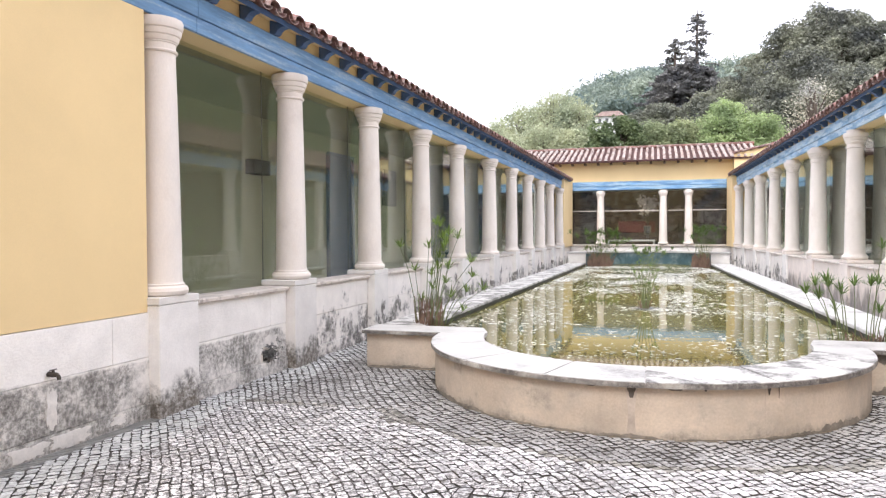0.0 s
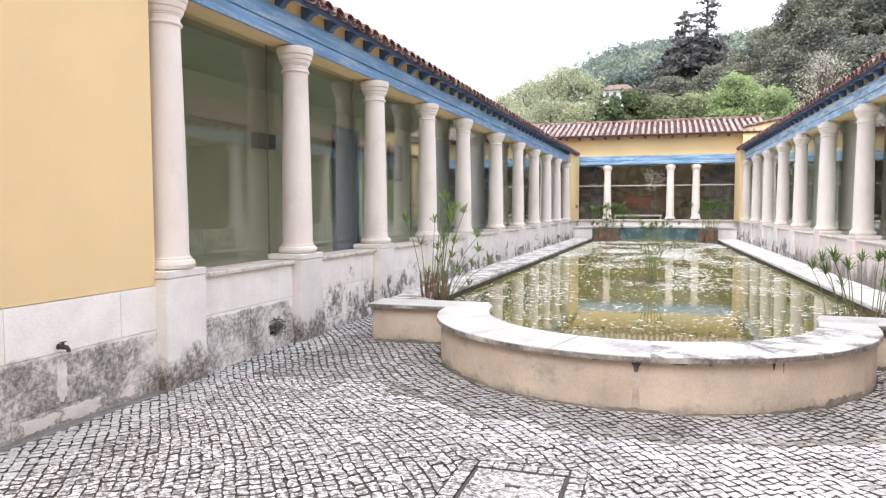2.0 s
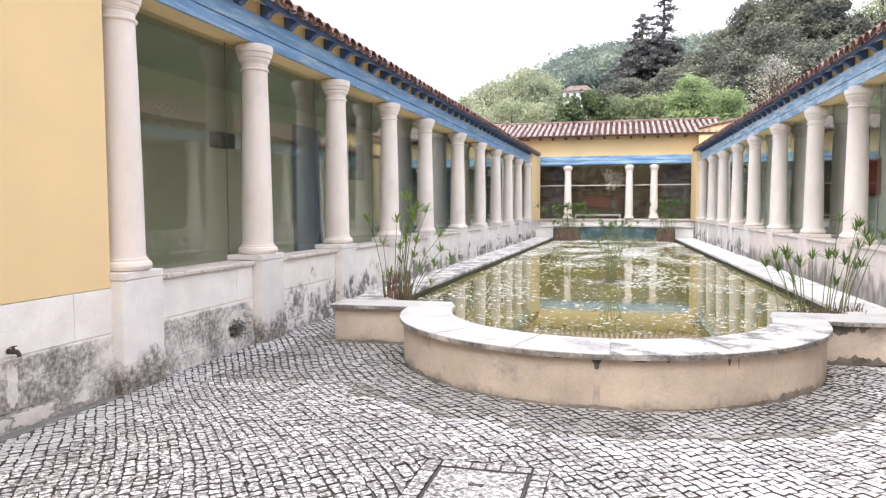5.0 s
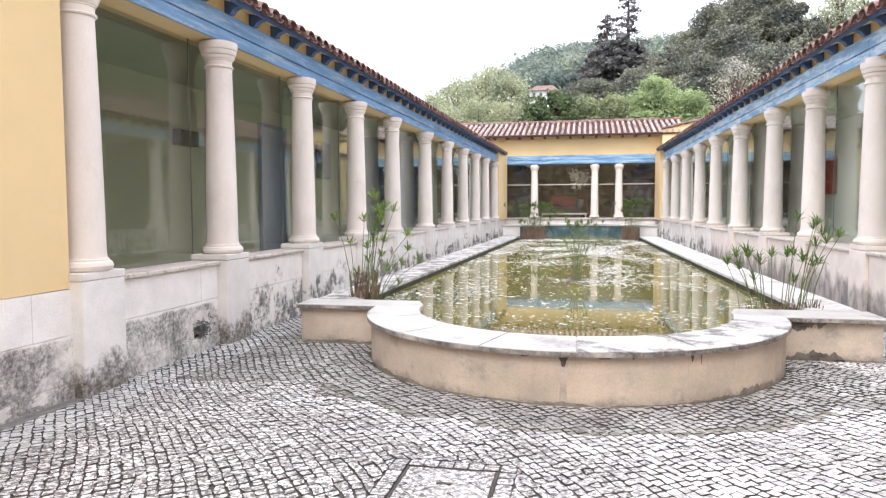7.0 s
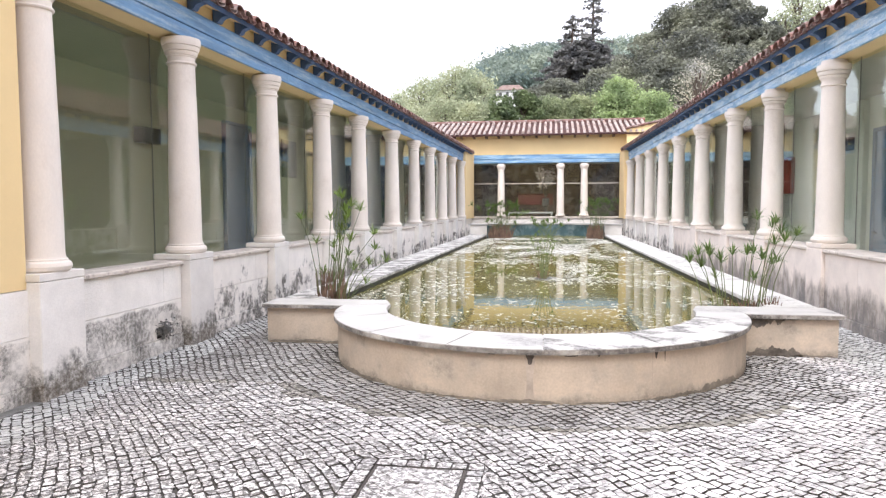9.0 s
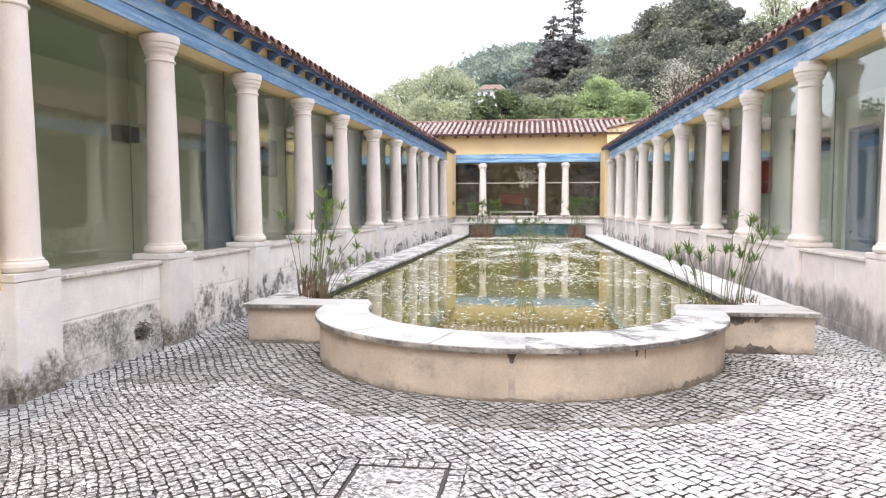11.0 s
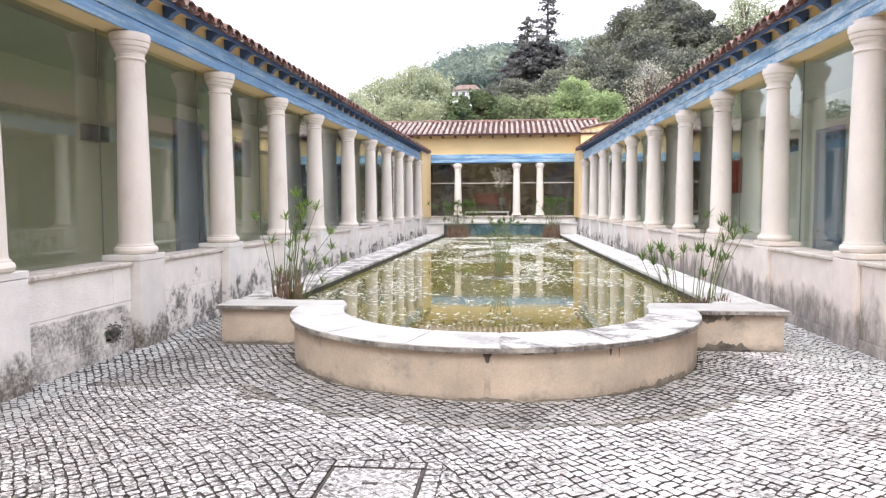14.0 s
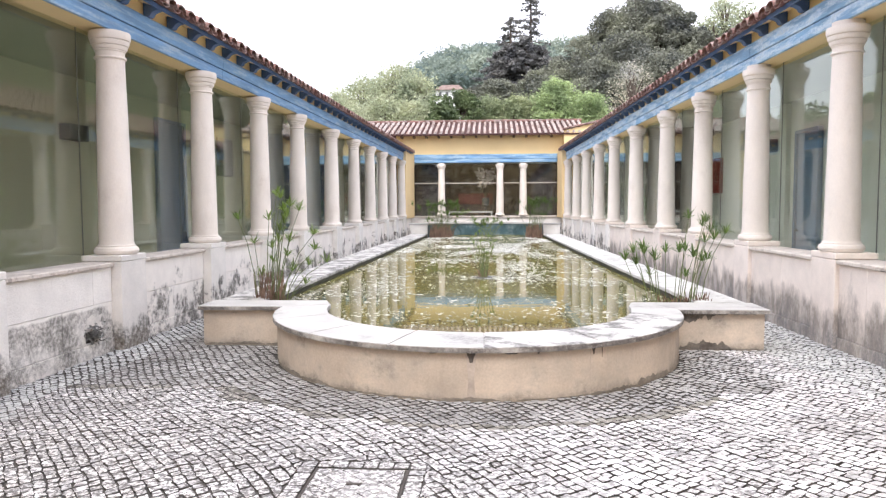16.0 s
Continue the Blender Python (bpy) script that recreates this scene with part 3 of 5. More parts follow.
def column(W, u, scale=1.0, top=3.59):
    """Tuscan column: torus base, tapering shaft with a neck ring, moulded capital."""
    ob = thing("column", "pale limestone column with a moulded capital on a plinth", "column", "columns of the court")
    h = COL_Z1 - COL_Z0
    k = scale
    base = [(0.205 * k, COL_Z0), (0.228 * k, COL_Z0 + 0.015), (0.238 * k, COL_Z0 + 0.045), (0.228 * k, COL_Z0 + 0.075), (0.205 * k, COL_Z0 + 0.09), (0.205 * k, COL_Z0 + 0.105), (0.192 * k, COL_Z0 + 0.11), (0.188 * k, COL_Z0 + 0.125)]
    part("base", lathe(bmesh.new(), W, u, AX_V, base, 40), M_COLUMN, ob, smooth=True)
    shaft = [(0.188 * k, COL_Z0 + 0.125), (0.183 * k, COL_Z0 + 0.16)] + [(k * (0.183 - 0.034 * (i / 8) ** 1.4), COL_Z0 + 0.16 + (h - 0.16 - 0.30) * i / 8) for i in range(1, 9)]
    part("shaft", lathe(bmesh.new(), W, u, AX_V, shaft, 40), M_COLUMN, ob, smooth=True)
    z = COL_Z1 - 0.30
    cap = [(0.149, z), (0.168, z + 0.004), (0.176, z + 0.016), (0.168, z + 0.029), (0.152, z + 0.031), (0.153, z + 0.085), (0.165, z + 0.089), (0.165, z + 0.098), (0.158, z + 0.1), (0.173, z + 0.106), (0.186, z + 0.125), (0.191, z + 0.146), (0.178, z + 0.149), (0.199, z + 0.157), (0.211, z + 0.18), (0.216, z + 0.203), (0.201, z + 0.206), (0.222, z + 0.215), (0.230, z + 0.235), (0.231, z + 0.285), (0.224, z + 0.30), (0.165, z + 0.301), (0.165, z + top - COL_Z1 + 0.301)]
    part("capital", lathe(bmesh.new(), W, u, AX_V, [((0.149 + (r - 0.149) * 0.86) * k, zz) for r, zz in cap], 40), M_COLUMN, ob, smooth=True)
    return ob


def plinth(W, u, u0, u1, parent, side):
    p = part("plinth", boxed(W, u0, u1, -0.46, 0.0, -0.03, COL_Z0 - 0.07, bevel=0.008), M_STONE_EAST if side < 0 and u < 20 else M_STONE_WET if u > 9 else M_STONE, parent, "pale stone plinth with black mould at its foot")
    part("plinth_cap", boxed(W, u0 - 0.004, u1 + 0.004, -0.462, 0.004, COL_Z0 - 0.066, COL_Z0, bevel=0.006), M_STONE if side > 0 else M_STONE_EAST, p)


def dado(W, u0, u1, parent, rnd, recess, side, top=0.93):
    """Stone courses between two plinths."""
    zs = [-0.03, 0.15, 0.55, top] if side > 0 else [-0.03, 0.13, top]
    for ci, (z0, z1) in enumerate(zip(zs, zs[1:])):
        cuts = [u0]
        while cuts[-1] < u1 - 1.6:
            cuts.append(cuts[-1] + rnd.uniform(0.8, 1.5))
        cuts.append(u1)
        proud = 0.015 if ci == 0 else 0
        for a, b in zip(cuts, cuts[1:]):
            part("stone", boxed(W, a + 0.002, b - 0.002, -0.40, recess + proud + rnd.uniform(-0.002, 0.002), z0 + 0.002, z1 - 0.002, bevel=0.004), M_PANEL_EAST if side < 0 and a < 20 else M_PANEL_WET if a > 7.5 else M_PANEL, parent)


def wing(name, W, cols, far_u, side, rnd, drop, recess):
    wall = thing("wall_" + name, "low stone wall with plinths carrying the colonnade, blackened by damp", "wall", kind="structure")
    bounds = []
    for i, u in enumerate(cols):
        hw = 0.30 if abs(u - 18.2) < 0.4 else 0.27
        bounds.append((u - hw, u + hw))
        plinth(W, u, *bounds[-1], wall, side)
        column(W, u, 1.08 if abs(u - 18.2) < 0.4 else 1.0, 3.59 + drop)
    gl = thing("window_" + name, "tall frameless window panes behind the columns", "window", kind="structure")
    spans = list(zip(bounds, bounds[1:]))
    for (a0, a1), (b0, b1) in spans:
        dado(W, a1, b0, wall, rnd, recess, side)
        part("sill", boxed(W, a1 + 0.002, b0 - 0.002, -0.46, recess + 0.045, 0.932, 0.98, bevel=0.01), M_SILL, wall, "worn stone sill")
    seams = [cols[0]] + [u - 0.25 for u in cols[1:-1]] + [cols[-1]]
    for a, b in zip(seams, seams[1:]):
        pane = part("pane", boxed(W, a + 0.006, b - 0.006, GLASS_V - 0.012, GLASS_V, 0.985, 3.60 + drop), M_GLASS, gl)
        pane.visible_shadow = False
        part("seal", boxed(W, b - 0.005, b + 0.005, GLASS_V - 0.01, GLASS_V - 0.002, 0.985, 3.60 + drop), M_GREYBOX, gl, "thin dark seal between panes")
    # end piece in yellow plaster up to the far facade
    last = bounds[-1][1]
    part("stone", boxed(W, last, far_u, -0.40, -0.12, -0.03, 0.98, bevel=0.004), M_PANEL_WET, wall)
    setting("wall_end_" + name, boxed(W, last - 0.2, far_u, -0.42, 0.0 if side > 0 else 0.08, 0.98, 4.05), M_YELLOW, "yellow plastered end of the wing", "wall")
    # beam, soffit, frieze
    beam = thing("beam_" + name, "weathered blue painted timber beam over the columns", "beam", kind="structure")
    for k, (z0, z1, v1) in enumerate(((3.59 + drop, 3.735 + drop, BEAM_V), (3.739 + drop, 3.93 + drop, BEAM_V + 0.02))):
        u = -4.0
        while u < far_u:
            e = min(u + 4.9, far_u)
            part("board", boxed(W, u + 0.002, e - 0.002, -0.16, v1, z0, z1, bevel=0.006), M_BLUE if side > 0 else M_BLUE_FADED_LIT, beam)
            u = e
    setting("soffit_" + name, boxed(W, -4, far_u, -0.56, -0.161, 3.592 + drop, 3.72), M_YELLOW, "yellow plastered soffit behind the beam", "soffit")
    setting("frieze_" + name, boxed(W, -4, far_u, -0.5, BEAM_V - 0.03, 3.932 + drop, 4.09 + drop), M_YELLOW, "yellow plaster strip between the rafter ends", "wall")
    # roof
    roof = thing("roof_" + name, "red clay barrel tile roof with a projecting eave", "roof", kind="structure")
    pit = 0.33
    EAV, EZ = 0.11, 4.045 + drop

    def S(u, v, dz):
        return W(u, v, EZ + (EAV - v) * pit + dz)
    bm = bmesh.new()
    box(bm, S, -4, far_u - 1.2, -5.5, EAV - 0.06, -0.03, 0.0)
    part("roof_board", bm, M_YELLOW, roof)
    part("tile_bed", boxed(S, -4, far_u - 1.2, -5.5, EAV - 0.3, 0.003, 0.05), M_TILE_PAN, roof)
    part("fascia", boxed(S, -4, far_u - 1.2, EAV - 0.06, EAV - 0.03, -0.055, 0.005, bevel=0.004), M_BLUE_DARK, roof)
    u = -3.6
    while u < far_u - 1.3:
        # rafter tail with a curved underside
        bm = bmesh.new()
        prof = [(-0.14, -0.032), (EAV - 0.062, -0.032), (EAV - 0.065, -0.058), (EAV - 0.105, -0.08), (EAV - 0.145, -0.115), (EAV - 0.165, -0.155), (EAV - 0.19, -0.178), (-0.14, -0.185)]
        a = [bm.verts.new(S(u - 0.055, v, dz)) for v, dz in prof]
        b = [bm.verts.new(S(u + 0.055, v, dz)) for v, dz in prof]
        bm.faces.new(a), bm.faces.new(b)
        for i in range(len(prof)):
            j = (i + 1) % len(prof)
            bm.faces.new((a[i], a[j], b[j], b[i]))
        part("rafter_tail", bm, M_BLUE_DARK, roof)
        u += 0.60
    u = -3.6
    sp = 0.287
    while u < far_u - 1.2:
        for kind in (0, 1):
            bm = bmesh.new()
            rows = []
            jit = rnd.uniform(-0.012, 0.012)
            for v, grow in ((EAV + 0.05 + 0.02 * kind + jit, 1.0), (EAV - 0.42, 0.85)):
                for thick in (0.0, 0.016):
                    ring = []
                    for i in range(7):
                        ang = math.pi * i / 6
                        r = (0.112 + thick) * grow
                        if kind:
                            ring.append(S(u + r * math.cos(ang), v, 0.045 + r * math.sin(ang) * 0.75))
                        else:
                            ring.append(S(u + sp / 2 + (0.118 - thick) * grow * math.cos(ang), v, 0.065 - (0.118 - thick) * grow * math.sin(ang) * 0.6))
                    rows.append([bm.verts.new(p) for p in ring])
            fi, fo, bi, bo = rows
            for i in range(6):
                bm.faces.new((fi[i], fi[i + 1], bi[i + 1], bi[i]))
                bm.faces.new((fo[i], fo[i + 1], bo[i + 1], bo[i]))
                bm.faces.new((fi[i], fi[i + 1], fo[i + 1], fo[i]))
            part("cover_tile" if kind else "pan_tile", bm, M_TILE, roof, smooth=False)
        u += sp
    # the tiles higher up, behind the eave
    bm = bmesh.new()
    u = -3.6
    while u < far_u - 1.2:
        for v0 in [EAV - 0.35 - 0.41 * r for r in range(13)]:
            a = [bm.verts.new(S(u + 0.118 * math.cos(math.pi * i / 4), v0, 0.065 + 0.085 * math.sin(math.pi * i / 4))) for i in range(5)]
            b = [bm.verts.new(S(u + 0.10 * math.cos(math.pi * i / 4), v0 - 0.45, 0.045 + 0.08 * math.sin(math.pi * i / 4))) for i in range(5)]
            for i in range(4):
                bm.faces.new((a[i], a[i + 1], b[i + 1], b[i]))
        u += sp
    tagged(part("upper_tiles", bm, M_TILE_WING, roof), kind="stuff")
    # interior
    V1 = -2.3
    setting("floor_" + name, boxed(W, -3, far_u - 0.5, V1, -0.47, -0.02, 0.06), M_FLOOR_IN, "grey stone gallery floor", "floor")
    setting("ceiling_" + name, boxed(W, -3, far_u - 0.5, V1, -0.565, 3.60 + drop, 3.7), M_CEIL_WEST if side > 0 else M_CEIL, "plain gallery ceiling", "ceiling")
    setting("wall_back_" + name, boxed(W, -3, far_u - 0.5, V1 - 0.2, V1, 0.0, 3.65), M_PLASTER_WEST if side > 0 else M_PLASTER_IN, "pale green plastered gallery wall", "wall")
    setting("wall_cross_" + name, boxed(W, 18.9, 19.1, V1 + 0.003, -0.6, 0.062, 3.598 + drop), M_DOOR if side > 0 else M_BROWN, "dark painted cross partition in the gallery", "wall")


rnd = random.Random(4)
wing("west", WL, COLS_L, 33.9, 1, rnd, -0.045, -0.12)
wing("east", WR, COLS_R, 33.9, -1, rnd, 0.0, -0.05)

# yellow wall before the west colonnade, on stone courses
court = thing("wall_west_entry", "yellow plastered wall on a damp stained stone base", "wall", kind="structure")
part("plaster", boxed(WL, -4.0, 5.085, -0.5, -0.125, 0.925, 3.545), M_YELLOW, court)
for z0, z1, cuts in ((-0.03, 0.135, (-4, -1.2, 1.3, 3.62, 5.085)), (0.135, 0.535, (-4, -2, 0.2, 2.3, 5.085)), (0.535, 0.92, (-4, -1.6, 1.1, 3.6, 4.66, 5.085))):
    for a, b in zip(cuts, cuts[1:]):
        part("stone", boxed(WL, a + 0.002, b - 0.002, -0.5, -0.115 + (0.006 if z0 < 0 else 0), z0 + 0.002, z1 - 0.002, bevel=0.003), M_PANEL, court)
east = thing("wall_east_entry", "yellow plastered wall on a stone base", "wall", kind="structure")
part("plaster", boxed(WR, -4.0, 5.36, -0.5, -0.125, 0.925, 3.59), M_YELLOW, east)
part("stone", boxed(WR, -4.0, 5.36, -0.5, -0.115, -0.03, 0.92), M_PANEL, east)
# added behind the eye, tall enough to keep sky out of the far glass
setting("wall_south_unseen", boxed(WORLD, -5, 5, -4.3, -4.0, -0.03, 6.4), M_YELLOW, "unseen yellow wall added to close the court and block reflected sky", "wall")

# ---- far building ----
FX0, FX1 = -4.6, 3.9
far = thing("far_building", "yellow building with a blue beam, dark windows and a tiled roof", "building")
part("upper_wall", boxed(WF, FX0, FX1, -0.45, -0.12, 4.02, 5.05), M_YELLOW, far)
part("beam", boxed(WF, FX0, FX1, -0.35, -0.08, 3.62, 3.80, bevel=0.01), M_BLUE_ACROSS, far, "weathered blue timber beam")
part("beam", boxed(WF, FX0, FX1, -0.35, -0.06, 3.804, 4.02, bevel=0.01), M_BLUE_ACROSS, far, "weathered blue timber beam")
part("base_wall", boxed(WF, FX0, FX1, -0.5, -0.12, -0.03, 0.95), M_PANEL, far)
part("sill", boxed(WF, FX0, FX1, -0.5, -0.06, 0.952, 1.04, bevel=0.01), M_SILL, far)
for a, b in zip([-3.9] + COLS_F, COLS_F + [3.3]):
    p = part("pane", boxed(WF, a + 0.01, b - 0.01, -0.46, -0.45, 1.04, 3.62), M_GLASS_FAR, far)
    p.visible_shadow = False
    part("transom", boxed(WF, a + 0.02, b - 0.02, -0.449, -0.42, 2.62, 2.66), M_SILL, far, "thin horizontal window bar")
for u in COLS_F:
    column(WF, u)
# back wall coloured after the brown ground that shows in the far glass
setting("wall_north", boxed(WORLD, -6, 6, FAR_Y + 3, FAR_Y + 3.2, 0, 4), M_BACKDROP, "dark brown mottled backdrop added behind the far windows", "wall")
setting("floor_north", boxed(WORLD, -6, 6, FAR_Y + 0.5, FAR_Y + 3, -0.02, 0.05), M_FLOOR_IN, "grey floor behind the far windows", "floor")
setting("ceiling_north", boxed(WORLD, -6, 6, FAR_Y + 0.5, FAR_Y + 3, 3.7, 3.8), M_CEIL, "ceiling behind the far windows", "ceiling")
# far roof
froof = thing("far_roof", "weathered red and white barrel tile roof", "roof")


def SF(x, s, dz):
    """s runs up the slope from the eave."""
    return Vector((x, FAR_Y - 0.45 + s, 4.93 + s * 0.30 + dz))


bm = bmesh.new()
vs = [bm.verts.new(SF(x, s, dz)) for dz in (-0.06, 0.0) for x, s in ((FX0 - 2.6, 0), (FX1 + 0.7, 0), (FX1 + 0.7, 2.9), (FX0 - 2.6, 2.9))]
for q in ((0, 1, 2, 3), (4, 5, 6, 7), (0, 1, 5, 4), (1, 2, 6, 5), (2, 3, 7, 6), (3, 0, 4, 7)):
    bm.faces.new([vs[i] for i in q])
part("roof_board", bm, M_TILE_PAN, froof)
bm = bmesh.new()
x = FX0 - 2.5
while x < FX1 + 0.65:
    for row in range(6):
        s0 = row * 0.47 - 0.06 + rnd.uniform(-0.015, 0.015)
        ox = x + rnd.uniform(-0.012, 0.012)
        a = [bm.verts.new(SF(ox + 0.066 * math.cos(math.pi * i / 6), s0, 0.05 + 0.12 * math.sin(math.pi * i / 6))) for i in range(7)]
        b = [bm.verts.new(SF(ox + 0.052 * math.cos(math.pi * i / 6), s0 + 0.52, 0.0 + 0.09 * math.sin(math.pi * i / 6))) for i in range(7)]
        for i in range(6):
            bm.faces.new((a[i], a[i + 1], b[i + 1], b[i]))
        bm.faces.new(a)
    x += 0.262
tagged(part("cover_tiles", bm, M_TILE_FAR, froof), kind="stuff")
x = FX0 - 2.4
while x < FX1 + 0.4:
    bm = bmesh.new()
    tube(bm, [SF(x, 2.86, 0.06) + Vector((0, 0, rnd.uniform(-0.01, 0.01))), SF(x + 0.42, 2.86, 0.075)], [0.10, 0.085], 10)
    part("ridge_tile", bm, M_TILE, froof)
    x += 0.40
x = FX0 + 0.3
while x < FX1 - 0.5:
    part("rafter_tail", boxed(WF, x - 0.05, x + 0.05, -0.12, 0.32, 4.80, 4.88), M_DRYSTALK, froof)
    x += 0.60
bm = bmesh.new()
vs = [bm.verts.new(p) for p in ((FX0 - 2.6, FAR_Y + 2.45, 5.80), (FX1 + 0.7, FAR_Y + 2.45, 5.80), (FX1 + 0.7, FAR_Y + 6.0, 4.7), (FX0 - 2.6, FAR_Y + 6.0, 4.7))]
bm.faces.new(vs)
bmesh.ops.solidify(bm, geom=bm.faces[:], thickness=0.06)
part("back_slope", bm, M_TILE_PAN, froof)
bm = bmesh.new()
ends = [[bm.verts.new((x, y, z)) for x, z in ((3.46, 4.0), (5.7, 4.0), (5.7, 5.60), (4.5, 5.36), (3.46, 5.12))] for y in (FAR_Y - 0.4, FAR_Y + 2.6)]
bm.faces.new(ends[0])
bm.faces.new(ends[1][::-1])
for i in range(5):
    bm.faces.new((ends[0][i], ends[1][i], ends[1][(i + 1) % 5], ends[0][(i + 1) % 5]))
setting("wall_gable_east", bm, M_YELLOW, "yellow plastered end wall above the east roof", "wall")
verge = thing("gable_verge", "row of weathered clay tiles capping the gable", "roof", kind="structure")
for i in range(7):
    xa, xb = 3.42 + i * 0.33, 3.42 + (i + 1) * 0.33 + 0.03
    za, zb = 5.14 + (xa - 3.46) * 0.214, 5.14 + (xb - 3.46) * 0.214
    part("cap_tile", tube(bmesh.new(), [Vector((xa, FAR_Y - 0.44, za - 0.01)), Vector((xb, FAR_Y - 0.44, zb + 0.012))], [0.06, 0.05], 8), M_TILE, verge)

# ---- hill and trees ----
def rand_leaf(vl, fl, p, size, rnd):
    """A folded four-cornered leaf spray at p, appended to vertex and face lists."""
    a = rnd.uniform(0, 2 * math.pi)
    t = rnd.uniform(-0.9, 0.9)
    d = Vector((math.cos(a) * math.cos(t), math.sin(a) * math.cos(t), math.sin(t)))
    s = d.cross(Vector((rnd.uniform(-1, 1), rnd.uniform(-1, 1), rnd.uniform(-1, 1)))).normalized()
    k = len(vl)
    w = size * rnd.uniform(0.5, 1.0)
    vl += [p - d * w, p + s * w * 0.5, p + d * w, p - s * w * 0.45 + Vector((0, 0, w * 0.2))]
    fl += [(k, k + 1, k + 2), (k, k + 2, k + 3)]


def leaves_object(name, vl, fl, mat, parent):
    me = bpy.data.meshes.new(name)
    me.from_pydata(vl, [], fl)
    me.materials.append(mat)
    ob = new(name, me)
    ob.parent = parent
    return ob


def tree(name, label, x, y, z0, height, width, leaf, count, size, rnd, low=0.25, lobes=9, loose=0.12, shape="round"):
    ob = thing(name, label, "tree", kind="")
    base = Vector((x, y, z0))
    bm = bmesh.new()
    tube(bm, [base + Vector((rnd.uniform(-0.1, 0.1) * i, rnd.uniform(-0.1, 0.1) * i, height * 0.8 * i / 4)) for i in range(5)], [width * 0.05 * (1 - 0.2 * i) + 0.03 for i in range(5)], 8)
    blobs = []
    for i in range(lobes):
        f = rnd.random()
        h = low + (1 - low) * (0.12 + 0.8 * f)
        spread = width * 0.5 * (math.sin(math.pi * min(0.95, 0.15 + 0.75 * f)) if shape == "round" else (1.05 - f))
        a = rnd.uniform(0, 2 * math.pi)
        r = spread * rnd.uniform(0.35, 0.8)
        c = base + Vector((r * math.cos(a), r * math.sin(a), height * h * 0.93))
        blobs.append((c, width * rnd.uniform(0.08, 0.19), width * rnd.uniform(0.06, 0.14)))
        tube(bm, [base + Vector((0, 0, height * h * 0.45)), (base + c) / 2 + Vector((0, 0, height * h * 0.33)), c], [width * 0.02 + 0.02, width * 0.014 + 0.015, 0.02], 5)
    part("trunk", bm, M_BARK, ob)
    vl, fl = [], []
    for c, rh, rv in blobs:
        for _ in range(int(count / lobes)):
            v = Vector((rnd.gauss(0, 1), rnd.gauss(0, 1), rnd.gauss(0, 1))).normalized()
            r = (rnd.uniform(0.35, 1.0) ** 0.5 + abs(rnd.gauss(0, loose))) * (1 + 0.3 * noise.noise(v * 2.3 + c))
            rand_leaf(vl, fl, c + Vector((v.x * rh * r, v.y * rh * r, v.z * rv * r)), size, rnd)
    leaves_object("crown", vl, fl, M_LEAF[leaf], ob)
    return ob


def conifer(x, y, z0, height, width, count, rnd):
    ob = thing("conifer", "tall dark conifer with ragged layered branches", "tree")
    base = Vector((x, y, z0))
    bm = bmesh.new()
    tube(bm, [base + Vector((0, 0, height * i / 4)) for i in range(5)], [0.5 * (1 - 0.22 * i) for i in range(5)], 8)
    vl, fl = [], []
    levels = 26
    for k in range(levels):
        f = 0.08 + 0.90 * k / levels
        reach = width * 0.68 * ((1.02 - f) ** 0.8 * 0.8 + 0.12)
        for b in range(4):
            a = rnd.uniform(0, 2 * math.pi)
            r = reach * rnd.uniform(0.3, 1.25)
            root = base + Vector((0, 0, height * f + rnd.uniform(-0.4, 0.4)))
            tip = root + Vector((r * math.cos(a), r * math.sin(a), r * rnd.uniform(-0.25, 0.1)))
            tube(bm, [root, tip], [0.08, 0.02], 4)
            for _ in range(int(count * 0.62 / levels / 4)):
                q = rnd.uniform(0.15, 1.0) ** 0.7
                p = root.lerp(tip, q) + Vector((rnd.gauss(0, 0.22), rnd.gauss(0, 0.22), rnd.gauss(-0.1, 0.13)))
                rand_leaf(vl, fl, p, 0.36, rnd)
    part("trunk", bm, M_BARK, ob)
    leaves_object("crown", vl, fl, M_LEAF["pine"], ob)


def bearing(px):
    """Sideways slope of a direction named by its column in the last view."""
    return math.tan(math.atan((px - 784) / 1236) - radians(3.9))


def high(py, y):
    return 1.6 + (362 - py) / 1236 * y


# hill: a broad slope rising to the north-east
SKYLINE = ((-0.6, 320), (-0.25, 290), (-0.185, 262), (-0.145, 222), (-0.12, 178), (-0.096, 150), (-0.063, 126), (0.0, 118), (0.1, 116), (0.2, 100), (0.40, 80), (0.5, -120), (0.7, -300), (1.4, -420))


def hill_z(x, y):
    d = max(0.0, y - 44) / 161
    k = x / max(y, 1)
    for (k0, p0), (k1, p1) in zip(SKYLINE, SKYLINE[1:]):
        if k <= k1 or k1 == 1.4:
            f = min(1, max(0, (k - k0) / (k1 - k0)))
            top = p0 + (p1 - p0) * f
            break
    return high(top, 205) * d + 1.5 * noise.noise(Vector((x * 0.02, y * 0.02, 0))) * min(1, d * 4)


bm = bmesh.new()
nx, ny = 60, 44
grid = [[None] * (nx + 1) for _ in range(ny + 1)]
for j in range(ny + 1):
    yy = 42 + 240 * j / ny
    for i in range(nx + 1):
        xx = (-0.9 + 2.2 * i / nx) * yy
        fall = max(0.0, (yy - 215) * 0.9)
        grid[j][i] = bm.verts.new((xx, yy, hill_z(xx, yy) - fall - 0.02))
for j in range(ny):
    for i in range(nx):
        bm.faces.new((grid[j][i], grid[j][i + 1], grid[j + 1][i + 1], grid[j + 1][i]))
